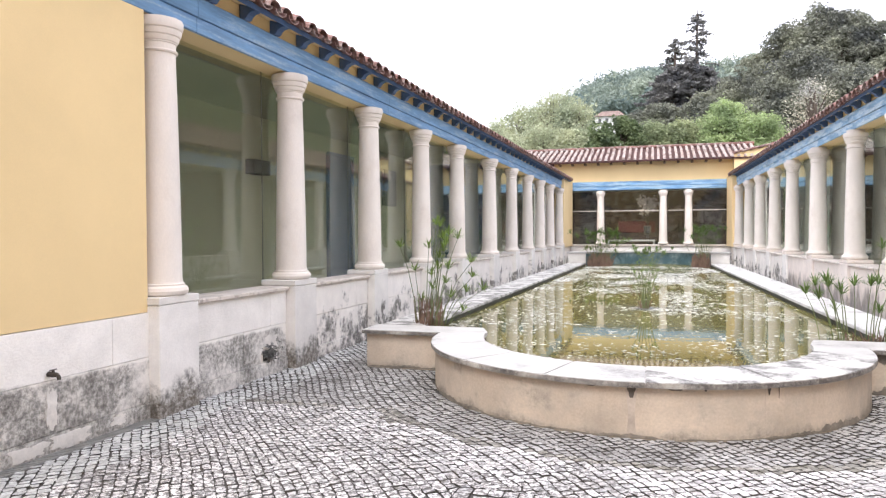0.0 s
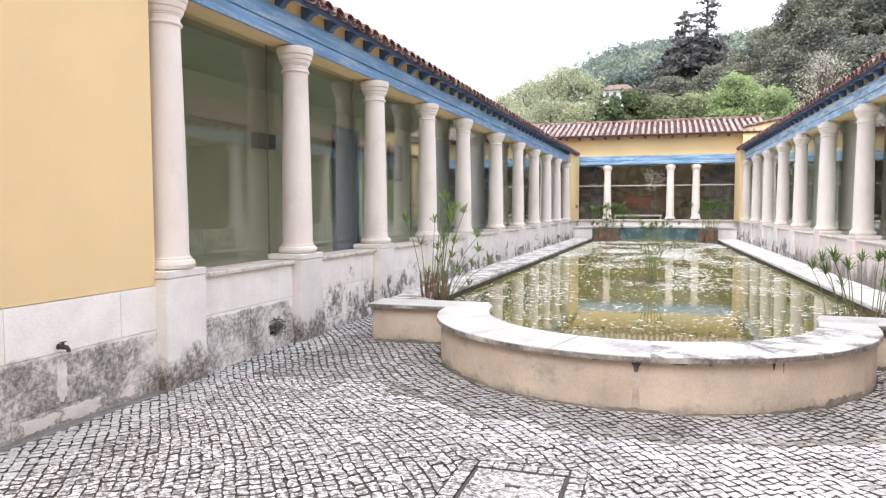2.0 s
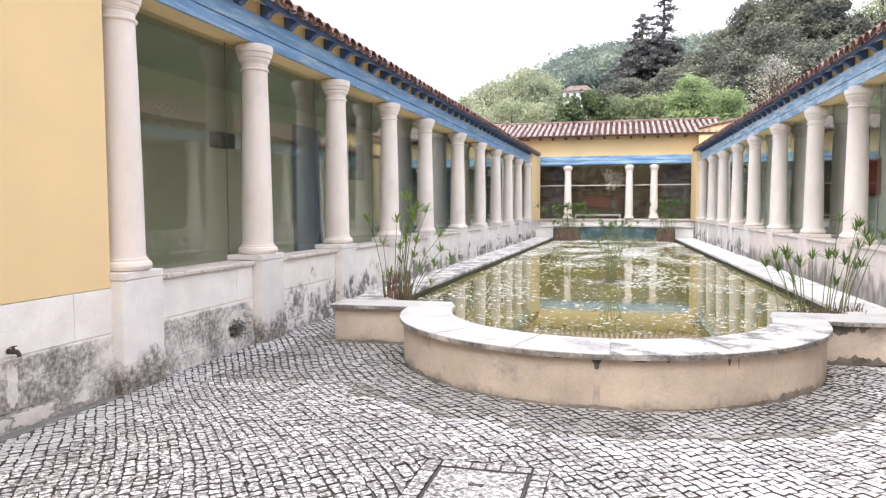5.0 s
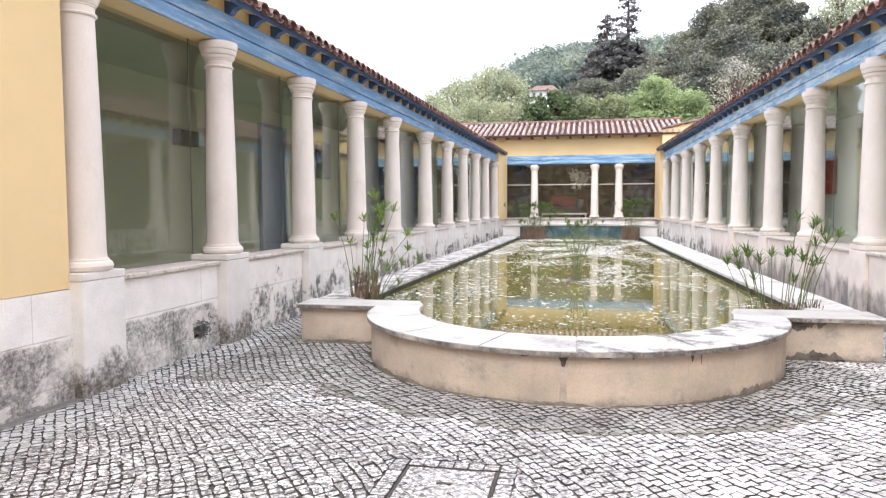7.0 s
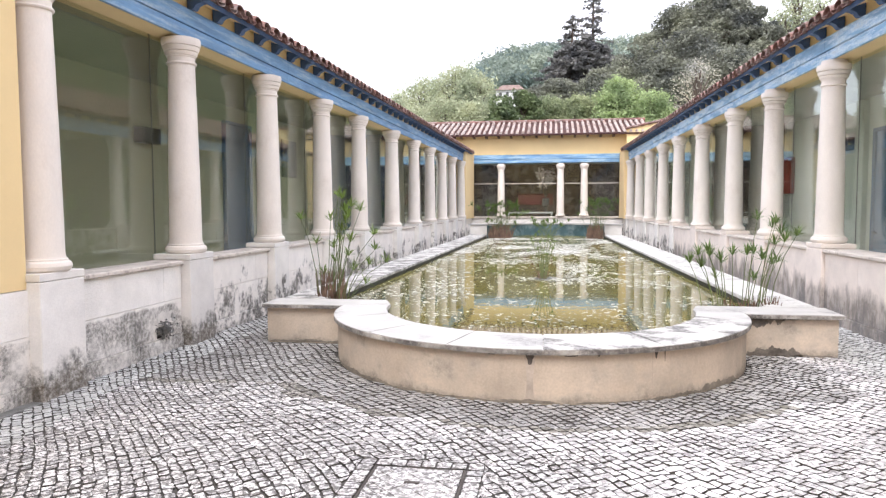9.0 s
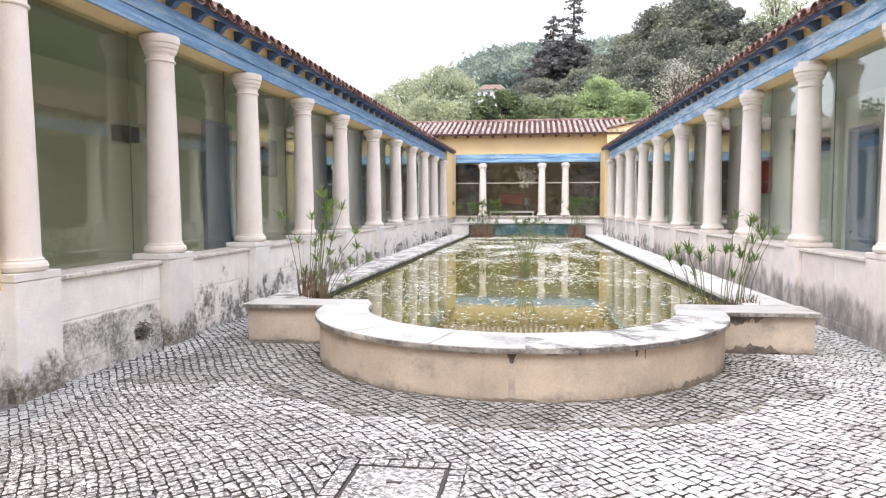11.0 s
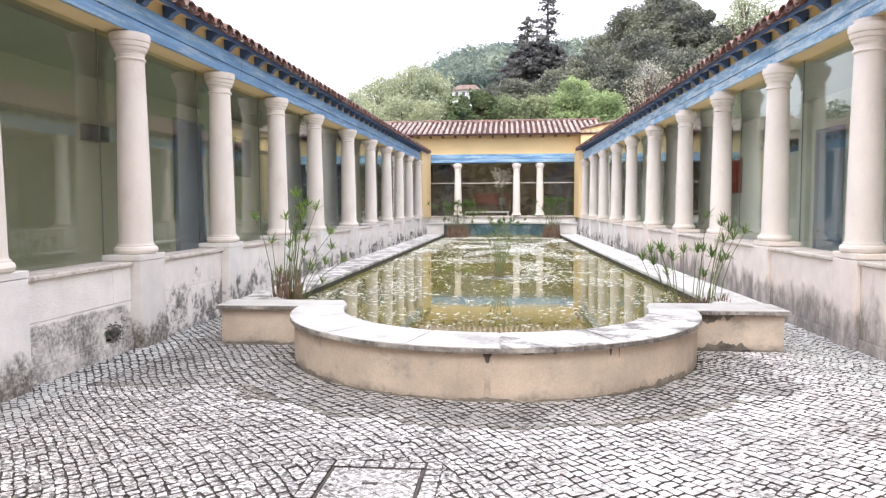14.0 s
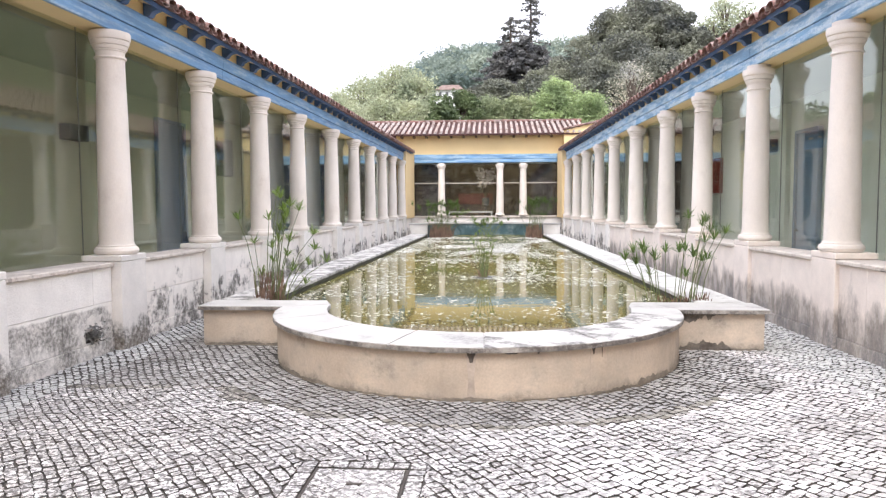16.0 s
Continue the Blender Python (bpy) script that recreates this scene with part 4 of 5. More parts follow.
tagged(link_mesh("hill", bm, M_SOIL, smooth=True), "wooded hillside rising behind the court", "hill", kind="structure")

rt = random.Random(11)
# distant woods on the hill
vl, fl = [], []
for k0, k1, y0, y1, crowns, sprays, size in ((-0.27, 0.16, 118, 212, 520, 560, 0.50), (0.16, 1.1, 100, 212, 420, 210, 0.65)):
    for _ in range(crowns):
        yy = rt.uniform(y0, y1)
        xx = rt.uniform(k0, k1) * yy
        top = Vector((xx, yy, hill_z(xx, yy)))
        rr = rt.uniform(2.2, 4.6)
        knobs = [top + Vector((rt.gauss(0, 0.42) * rr, rt.gauss(0, 0.42) * rr, rr * rt.uniform(0.4, 1.15))) for _ in range(7)]
        for i in range(sprays):
            v = Vector((rt.gauss(0, 1), rt.gauss(0, 1), rt.gauss(0, 1))).normalized()
            rand_leaf(vl, fl, knobs[i % 7] + v * rr * 0.46 * rt.uniform(0.8, 1.05), size, rt)
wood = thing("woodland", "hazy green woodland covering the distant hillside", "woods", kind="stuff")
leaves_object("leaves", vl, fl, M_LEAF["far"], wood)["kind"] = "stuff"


def plant_tree(name, label, px, y, top, width_px, leaf, count, size, **kw):
    x = bearing(px) * y
    z0 = hill_z(x, y) - 0.3
    tree(name, label, x, y, z0, (high(top, y) - z0) * 1.05, width_px / 1236 * y, leaf, count, size, rt, **kw)


for px, y, top, w in ((605, 66, 150, 80), (650, 62, 122, 110), (700, 60, 104, 120), (738, 58, 125, 110), (685, 55, 165, 130), (625, 57, 172, 100), (735, 54, 170, 90)):
    plant_tree("pale_tree", "pale grey-green spring foliage tree on the slope", px, y, top, w, "pale", 17000, 0.15, lobes=80, low=0.12, loose=0.5)
for px, y, top, w in ((785, 56, 165, 90), (820, 57, 155, 80), (760, 54, 182, 70)):
    plant_tree("dark_shrub", "dark green rounded tree behind the far roof", px, y, top, w, "mid", 12000, 0.17, lobes=50, low=0.1, loose=0.3)
for px, y, top, w in ((870, 58, 172, 90), (910, 57, 168, 90), (945, 58, 170, 80)):
    plant_tree("bamboo_clump", "light feathery green clump behind the far roof", px, y, top, w, "bamboo", 15000, 0.15, lobes=70, low=0.05, loose=0.45)
for px, y, top, w in ((985, 55, 138, 110), (1035, 55, 160, 110)):
    plant_tree("bright_tree", "bright fresh green tree behind the far roof", px, y, top, w, "bright", 22000, 0.15, lobes=90, low=0.05, loose=0.35)
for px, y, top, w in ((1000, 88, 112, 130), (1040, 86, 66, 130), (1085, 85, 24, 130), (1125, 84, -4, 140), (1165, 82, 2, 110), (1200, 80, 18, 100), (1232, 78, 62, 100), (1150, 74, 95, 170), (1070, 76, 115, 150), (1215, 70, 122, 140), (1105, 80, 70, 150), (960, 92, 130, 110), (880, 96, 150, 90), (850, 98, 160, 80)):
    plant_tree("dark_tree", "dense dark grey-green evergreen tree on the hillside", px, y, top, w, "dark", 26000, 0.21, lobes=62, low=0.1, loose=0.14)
for px, y, top, w in ((1275, 120, 5, 100), (1320, 125, 20, 110), (1255, 118, 45, 80)):
    plant_tree("distant_tree", "light green tree on the ridge", px, y, top, w, "pale", 1500, 0.34, lobes=18, low=0.2, loose=0.35)
# low tree belt behind the west wing, mirrored in the east windows
for x, y, h, w in ((-13, 27, 6.6, 6), (-14, 33, 7.4, 7), (-13, 39, 7.8, 7), (-14, 46, 8.2, 8), (-13, 53, 8.0, 8), (-19, 30, 8.0, 8), (-22, 40, 8.6, 9)):
    tree("orchard_tree", "rounded green tree behind the low west wing", x, y, -0.02, h, w, "mid", 5000, 0.24, rt, lobes=40, low=0.1, loose=0.2)
plant_tree("budding_tree", "grey twiggy tree with pale buds", 1115, 60, 112, 95, "blossom", 2400, 0.13, lobes=40, low=0.2, loose=0.5)
for px, y, top, w in ((938, 112, -8, 78), (903, 110, 36, 80), (930, 104, 72, 120), (900, 105, 88, 95), (885, 108, 96, 90), (955, 106, 92, 80)):
    x = bearing(px) * y
    z0 = hill_z(x, y) - 0.3
    conifer(x, y, z0, high(top, y) - z0, w / 1236 * y, 3000 if top < 60 else 14000, rt)
# small white house on the slope
hx, hy = bearing(797) * 72, 72
eave_z = high(162, hy)
house = thing("hillside_house", "small white house with a red tiled roof among the trees", "house")
part("wall", boxed(WORLD, hx - 1.45, hx + 1.35, hy, hy + 3, hill_z(hx, hy) - 0.5, eave_z), M_WHITE, house)
bm = bmesh.new()
vs = [bm.verts.new(p) for p in ((hx - 1.6, hy - 0.25, eave_z), (hx + 1.5, hy - 0.25, eave_z), (hx + 1.5, hy + 3.2, eave_z), (hx - 1.6, hy + 3.2, eave_z), (hx - 0.9, hy + 1.5, eave_z + 0.75), (hx + 0.8, hy + 1.5, eave_z + 0.75))]
for q in ((0, 1, 5, 4), (1, 2, 5), (2, 3, 4, 5), (3, 0, 4), (0, 3, 2, 1)):
    bm.faces.new([vs[i] for i in q])
part("roof", bm, M_TILE_WING, house)
for wx in (hx - 1.0, hx - 0.3, hx + 0.4, hx + 1.0):
    part("window", boxed(WORLD, wx - 0.14, wx + 0.14, hy - 0.02, hy + 0.05, eave_z - 0.62, eave_z - 0.2), M_GREYBOX, house)

# ---- inside the galleries ----
def panel_door(W, u0, u1, z0, z1, v, paint, label):
    d = thing("gallery_door", label, "door")
    part("leaf", boxed(W, u0 + 0.06, u1 - 0.06, v, v + 0.05, z0, z1 - 0.06, bevel=0.004), paint, d)
    for a, b in ((u0, u0 + 0.06), (u1 - 0.06, u1)):
        part("jamb", boxed(W, a, b, v, v + 0.09, z0, z1), paint, d)
    part("head", boxed(W, u0 + 0.062, u1 - 0.062, v, v + 0.09, z1 - 0.058, z1), paint, d)
    part("handle", boxed(W, u1 - 0.18, u1 - 0.08, v + 0.05, v + 0.09, z0 + 1.0, z0 + 1.03, bevel=0.005), M_GREYBOX, d)


def wall_box(name, W, u0, u1, z0, z1, v, deep, mat, label, category):
    b = thing(name, label, category)
    body = part("body", boxed(W, u0, u1, v, v + deep, z0, z1, bevel=0.012), mat, b)
    part("front", boxed(W, u0 + 0.03, u1 - 0.03, v + deep + 0.001, v + deep + 0.012, z0 + 0.03, z1 - 0.03, bevel=0.004), mat, b)
    return b


BV = -2.297
panel_door(WL, 12.75, 13.9, 0.06, 3.25, BV, M_DOOR, "tall dark blue gallery door seen through the glass")
wall_box("wall_heater", WL, 9.9, 10.38, 2.58, 2.82, BV, 0.18, M_BLACKBOX, "dark grey unit on the gallery wall", "heater")
wall_box("notice_board", WL, 15.65, 16.5, 2.28, 3.16, BV, 0.05, M_GREYBOX, "dark framed board on the gallery wall", "notice board")
wall_box("notice_board", WL, 15.1, 15.4, 2.5, 2.75, BV, 0.05, M_GREYBOX, "small dark board on the gallery wall", "notice board")
panel_door(WR, 13.0, 13.95, 0.06, 2.98, BV, M_DOOR_EAST, "tall blue gallery door seen through the glass")
wall_box("hose_cabinet", WR, 18.1, 18.75, 1.86, 2.74, BV, 0.16, M_RED, "red fire hose cabinet on the pale gallery wall", "cabinet")
wall_box("wall_speaker", WR, 14.9, 15.25, 2.66, 2.92, BV, 0.14, M_GREYBOX, "small grey loudspeaker on the gallery wall", "loudspeaker")
for W, u in ((WL, 10.9), (WL, 14.4), (WR, 12.2), (WR, 14.3)):
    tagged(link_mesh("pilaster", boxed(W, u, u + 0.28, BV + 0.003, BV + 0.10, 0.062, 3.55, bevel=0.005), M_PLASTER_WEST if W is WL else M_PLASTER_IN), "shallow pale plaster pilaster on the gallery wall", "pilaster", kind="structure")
# red block and blossom are added stand-ins for shapes showing in the far glass
counter = thing("red_stand_in", "red block on a dark base, added for the red showing in the far glass", "counter")
part("front", boxed(WORLD, -1.62, 0.1, FAR_Y + 1.2, FAR_Y + 1.5, 1.603, 2.12, bevel=0.02), M_RED_DULL, counter)
part("base", boxed(WORLD, -1.58, 0.06, FAR_Y + 1.23, FAR_Y + 1.5, 0.055, 1.6, bevel=0.01), M_BROWN, counter)
part("top", boxed(WORLD, -1.66, 0.14, FAR_Y + 1.17, FAR_Y + 1.53, 2.123, 2.16, bevel=0.01), M_RED_DULL, counter)
blossom = thing("blossom_stand_in", "white blossom on an added stand, for the blossom showing in the far glass", "flowers")
stand_x, stand_y = -0.25, FAR_Y + 0.8
part("stand", lathe(bmesh.new(), WORLD, stand_x, stand_y, [(0.2, 0.052), (0.2, 0.09), (0.05, 0.14), (0.05, 1.5), (0.16, 1.56), (0.18, 1.9), (0.13, 1.92)], 16), M_GREYBOX, blossom)
rb = random.Random(5)
vl, fl = [], []
bm = bmesh.new()
for _ in range(26):
    tip = Vector((stand_x + rb.gauss(0, 0.24), stand_y + rb.uniform(-0.25, 0.2), 3.0 + rb.uniform(-0.45, 0.42)))
    tube(bm, [Vector((stand_x, stand_y, 1.9)), Vector((stand_x, stand_y, 1.9)).lerp(tip, 0.6) + Vector((0, 0, 0.06)), tip], [0.012, 0.009, 0.005], 5)
    for _ in range(16):
        rand_leaf(vl, fl, tip + Vector((rb.gauss(0, 0.07), rb.gauss(0, 0.07), rb.gauss(0, 0.07))), 0.10, rb)
part("branches", bm, M_BARK, blossom)
tagged(leaves_object("petals", vl, fl, M_LEAF["petal"], blossom), kind="stuff")
bench = thing("window_rail", "pale rail along the far window", "rail")
part("bar", boxed(WORLD, -2.1, 0.1, FAR_Y + 0.62, FAR_Y + 0.68, 1.18, 1.26, bevel=0.01), M_WHITE, bench)
for x in (-2.05, 0.04):
    part("post", boxed(WORLD, x - 0.03, x + 0.03, FAR_Y + 0.62, FAR_Y + 0.68, 0.052, 1.178), M_WHITE, bench)

# ---- court fittings ----
tap = thing("garden_tap", "old brass garden tap on the stained stone wall", "tap")
T = lambda u, v, z: WL(4.03 + u * 0.6, -0.108 + v * 0.62, 0.585 + z * 0.62)
part("flange", lathe(bmesh.new(), lambda a, b, c: T(a, c, b), 0, 0, [(0.035, 0.0), (0.035, 0.012), (0.02, 0.016)], 16), M_IRON, tap, smooth=True)
part("body", tube(bmesh.new(), [T(0, 0.01, 0), T(0, 0.07, 0), T(0.01, 0.12, -0.005), T(0.012, 0.14, -0.03), T(0.012, 0.145, -0.06)], [0.017, 0.02, 0.017, 0.015, 0.014], 10), M_IRON, tap, smooth=True)
part("stem", tube(bmesh.new(), [T(0, 0.07, 0.0), T(0, 0.07, 0.05)], [0.012, 0.01], 8), M_IRON, tap)
part("handle", boxed(T, -0.055, 0.055, 0.06, 0.08, 0.05, 0.064, bevel=0.004), M_IRON, tap)

drain = thing("drain_channel", "narrow iron drain grating along the wall foot", "drain", kind="structure")
part("kerb", boxed(WL, 0.0, 5.06, -0.108, -0.098, -0.02, 0.0), M_GALV, drain)
part("kerb", boxed(WL, 0.0, 5.06, -0.012, 0.0, -0.02, 0.0), M_GALV, drain)
me_bar = None
for i in range(120):
    u = 1.4 + i * 0.031
    if me_bar is None:
        first = part("bar", boxed(lambda a, b, c: Vector((b, a, c)), -0.008, 0.008, -0.042, 0.042, -0.012, -0.001), M_GALV, drain)
        me_bar = first.data
        ob = first
    else:
        ob = new("bar", me_bar)
        ob.parent = drain
    ob.location = WL(u, -0.055, 0)

hole = thing("wall_outlet", "outlet in the low wall, its dark hole a flat plate, with withered weeds", "outlet")
# no recess is cut: a dark plate paints the shade inside the hole
part("mouth_plate", boxed(WL, 6.9, 7.04, -0.118, -0.112, 0.17, 0.27, bevel=0.002), M_JOINT, hole)
vl, fl = [], []
rw = random.Random(3)
for _ in range(160):
    rand_leaf(vl, fl, WL(7.0 + rw.gauss(0, 0.075), -0.1 + abs(rw.gauss(0, 0.025)), 0.25 + rw.gauss(0, 0.04)), 0.035, rw)
leaves_object("weeds", vl, fl, M_LEAF["pine"], hole)["kind"] = "stuff"

def wall_patch(name, u0, u1, z0, z1, mat, label, v=-0.105):
    """Ragged-edged skin of lime on the low wall."""
    cu, cz, n = (u0 + u1) / 2, (z0 + z1) / 2, 40
    bm = bmesh.new()
    ring = []
    for i in range(n):
        a = 2 * math.pi * i / n
        r = 0.82 + 0.45 * noise.noise(Vector((math.cos(a) * 1.6, math.sin(a) * 1.6, u0 * 3.0))) + 0.12 * rw.uniform(-1, 1)
        c, s = math.cos(a), math.sin(a)
        k = 1 / max(abs(c), abs(s)) ** 0.6
        ring.append((cu + (u1 - u0) / 2 * c * r * k, min(z1, max(z0, cz + (z1 - z0) / 2 * s * r * k))))
    front = [bm.verts.new(WL(u, v + 0.003, z)) for u, z in ring]
    back = [bm.verts.new(WL(u, v - 0.012, z)) for u, z in ring]
    bm.faces.new(front)
    for i in range(n):
        bm.faces.new((front[i], front[(i + 1) % n], back[(i + 1) % n], back[i]))
    tagged(link_mesh(name, bm, mat), label, "plaster", kind="structure")


wall_patch("lime_patch", 3.66, 4.02, 0.0, 0.125, M_LIME, "flaking pale lime patch at the wall foot")
wall_patch("lime_patch", 4.02, 4.42, 0.0, 0.13, M_LIME, "flaking pale lime patch at the wall foot")
wall_patch("lime_patch", 4.62, 4.8, 0.03, 0.13, M_LIME, "small flaking lime patch at the wall foot")
wall_patch("washed_streak", 4.0, 4.11, 0.16, 0.50, M_LIME, "pale streak washed by the dripping tap", -0.114)
wall_patch("lime_patch", 6.86, 7.24, 0.27, 0.46, M_LIME, "pale mortar patch round the outlet", -0.1175)

# manhole framed in stone
MX0, MX1, MY0, MY1 = -1.062, -0.495, 3.545, 4.11
man = thing("manhole_cover", "square manhole cover filled with white setts in an iron frame", "manhole")
for a in ((MX0, MX0 + 0.014, MY0, MY1), (MX1 - 0.014, MX1, MY0, MY1), (MX0 + 0.014, MX1 - 0.014, MY0, MY0 + 0.014), (MX0 + 0.014, MX1 - 0.014, MY1 - 0.014, MY1)):
    part("frame_bar", boxed(WORLD, *a, -0.02, -0.003), M_IRON, man)
part("lifting_slot", boxed(WORLD, -0.83, -0.74, 3.855, 3.885, -0.01, 0.0045), M_IRON, man, "dark lifting slot")
rs = random.Random(8)
S2 = 0.062
for i in range(-9, 10):
    for j in range(-9, 10):
        cx, cy = (MX0 + MX1) / 2 + (i - j) * S2 * 0.7071, (MY0 + MY1) / 2 + (i + j) * S2 * 0.7071
        lo_x, hi_x, lo_y, hi_y = MX0 + 0.02, MX1 - 0.02, MY0 + 0.02, MY1 - 0.02
        if not (lo_x - 0.03 < cx < hi_x + 0.03 and lo_y - 0.03 < cy < hi_y + 0.03):
            continue
        r = (S2 - 0.005) * 0.7071
        pts = [(min(max(cx + dx * r + rs.uniform(-0.003, 0.003), lo_x), hi_x), min(max(cy + dy * r + rs.uniform(-0.003, 0.003), lo_y), hi_y)) for dx, dy in ((0, -1), (1, 0), (0, 1), (-1, 0))]
        if abs((pts[2][0] - pts[0][0]) * (pts[3][1] - pts[1][1]) - (pts[2][1] - pts[0][1]) * (pts[3][0] - pts[1][0])) < 0.0012:
            continue
        part("sett", prism(bmesh.new(), pts, -0.02, 0.001 + rs.uniform(-0.002, 0.002)), M_COBBLE_ONE, man)

# ---- papyrus and reeds ----
def papyrus(name, label, bases, rnd, dry=0, dry_at=None, umbel=0.175, thick=0.75, stalk=0.008):
    """bases: (x, y, z, tip dx, tip dy, height) of each stem."""
    ob = thing(name, label, "plant")
    for x, y, z, dx, dy, h in bases:
        p0 = Vector((x, y, z))
        p3 = p0 + Vector((dx, dy, h))
        p1 = p0 + Vector((dx * 0.2, dy * 0.2, h * 0.4))
        p2 = p0 + Vector((dx * 0.55, dy * 0.55, h * 0.75))
        st = part("stem", tube(bmesh.new(), [p0, p1, p2, p3], [0.008 * thick, 0.007 * thick, 0.006 * thick, 0.004 * thick], 6), M_STEM, ob, smooth=True)
        bm = bmesh.new()
        n = rnd.randint(18, 26)
        axis = (p3 - p2).normalized()
        for i in range(n):
            a = 2 * math.pi * i / n + rnd.uniform(-0.2, 0.2)
            el = rnd.uniform(-0.15, 1.15)
            d = Vector((math.cos(a) * math.cos(el), math.sin(a) * math.cos(el), math.sin(el)))
            d = (d + axis * 0.4).normalized()
            L = umbel * rnd.uniform(0.7, 1.25)
            s = d.cross(Vector((0, 0, 1))).normalized() * L * 0.042
            q = p3 + d * L * 0.5 + Vector((0, 0, 0.01))
            e = p3 + d * L - Vector((0, 0, L * 0.22 * math.cos(el)))
            v0, v1, v2, v3, v4 = bm.verts.new(p3 - s * 0.3), bm.verts.new(p3 + s * 0.3), bm.verts.new(q + s), bm.verts.new(q - s), bm.verts.new(e)
            bm.faces.new((v0, v1, v2, v3))
            bm.faces.new((v3, v2, v4))
        part("leaf_tuft", bm, M_PAPYRUS, st)
    if dry:
        bm = bmesh.new()
        x0, x1, y0, y1, z, hmax = dry_at
        for _ in range(dry):
            p = Vector((rnd.uniform(x0, x1), rnd.uniform(y0, y1), z))
            h = hmax * rnd.uniform(0.35, 1.0)
            t = p + Vector((rnd.gauss(0, 0.06), rnd.gauss(0, 0.05), h))
            tube(bm, [p, (p + t) / 2 + Vector((rnd.gauss(0, 0.01), 0, 0)), t], [stalk, stalk * 0.9, stalk * 0.4], 5)
        tagged(part("stalk_litter", bm, M_DRYSTALK, ob, "dry brown stalk stumps"), kind="stuff")
    return ob


rp = random.Random(21)
WZ = WATER_Z - 0.04
# (column and row of the tip as seen at the end, base column) turned into metres at the clump's distance
def stems_at(y, items, z=WZ):
    out = []
    for px, py, bx in items:
        yy = y + rp.uniform(-0.12, 0.12)
        x = bearing(bx) * yy
        out.append((x, yy, z, bearing(px) * yy - x, rp.uniform(-0.08, 0.08), high(py, yy) - z))
    return out


papyrus("papyrus_clump", "tall green papyrus with dry brown stalks at the pool corner", stems_at(8.55, [
    (420, 388, 455), (476, 390, 470), (495, 350, 480), (490, 345, 478), (503, 372, 485), (508, 385, 488), (532, 372, 492), (497, 408, 482), (515, 428, 488), (448, 432, 458), (480, 440, 470),
    (555, 415, 495), (558, 442, 500), (576, 465, 505), (490, 430, 476), (505, 455, 488), (545, 470, 500), (462, 490, 462), (520, 480, 492), (540, 505, 505), (485, 465, 474), (500, 395, 484), (512, 365, 486)]),
    rp, 70, (bearing(455) * 8.5, bearing(500) * 8.5, 8.38, 8.62, WZ, 0.52))
papyrus("papyrus_clump", "green papyrus leaning over dry brown stalks at the pool corner", stems_at(8.5, [
    (1108, 462, 1130), (1120, 448, 1150), (1136, 442, 1158), (1140, 450, 1162), (1158, 455, 1165), (1162, 462, 1170), (1178, 448, 1180), (1205, 448, 1195), (1213, 445, 1200), (1216, 388, 1205), (1252, 395, 1222), (1260, 412, 1226),
    (1248, 430, 1222), (1285, 415, 1240), (1240, 462, 1218), (1256, 460, 1226), (1215, 490, 1206), (1128, 470, 1150), (1153, 488, 1165), (1246, 402, 1224), (1262, 425, 1230), (1225, 455, 1210)]),
    rp, 90, (bearing(1165) * 8.5, bearing(1252) * 8.5, 8.36, 8.55, WZ, 0.26))
papyrus("water_reed", "thin upright reeds growing from a sunken pot", stems_at(12.0, [
    (835, 425, 852), (842, 418, 853), (850, 430, 855), (858, 428, 856), (865, 420, 858), (872, 440, 860), (846, 440, 854), (855, 445, 856), (830, 445, 851), (862, 450, 858), (868, 432, 859), (838, 432, 852), (876, 428, 861), (848, 412, 854)]), rp, 24, (bearing(848) * 12, bearing(862) * 12, 11.97, 12.03, WZ, 0.22), umbel=0.09, thick=0.95)
pot = thing("sunken_pot", "dark pot rim with pale foam in the water", "pot")
part("rim", lathe(bmesh.new(), WORLD, bearing(856) * 12, 12.0, [(0.12, WATER_Z - 0.1), (0.15, WATER_Z + 0.015), (0.14, WATER_Z + 0.022), (0.11, WATER_Z + 0.005)], 20), M_GREYBOX, pot)
for px, top, w, n in ((780, 358, 46, 60), (945, 354, 34, 40)):
    items = [(px + 6 + rp.gauss(0, w * 0.42), top + abs(rp.gauss(0, 16)), px + rp.uniform(-w * 0.35, w * 0.35)) for _ in range(n)]
    bx = bearing(px) * 26.8
    papyrus("papyrus_clump", "papyrus and brown stalks at the far end of the pool", stems_at(26.8, items), rp, 170, (bx - w / 1236 * 11, bx + w / 1236 * 11, 26.5, 27.0, WZ, 0.58), umbel=0.21, stalk=0.016)
items = [(862 + rp.gauss(0, 16), 390 + abs(rp.gauss(0, 8)), 862 + rp.uniform(-12, 12)) for _ in range(34)]
papyrus("water_grass", "low fresh green water grass before the far wall", stems_at(25.6, items), rp, umbel=0.17)

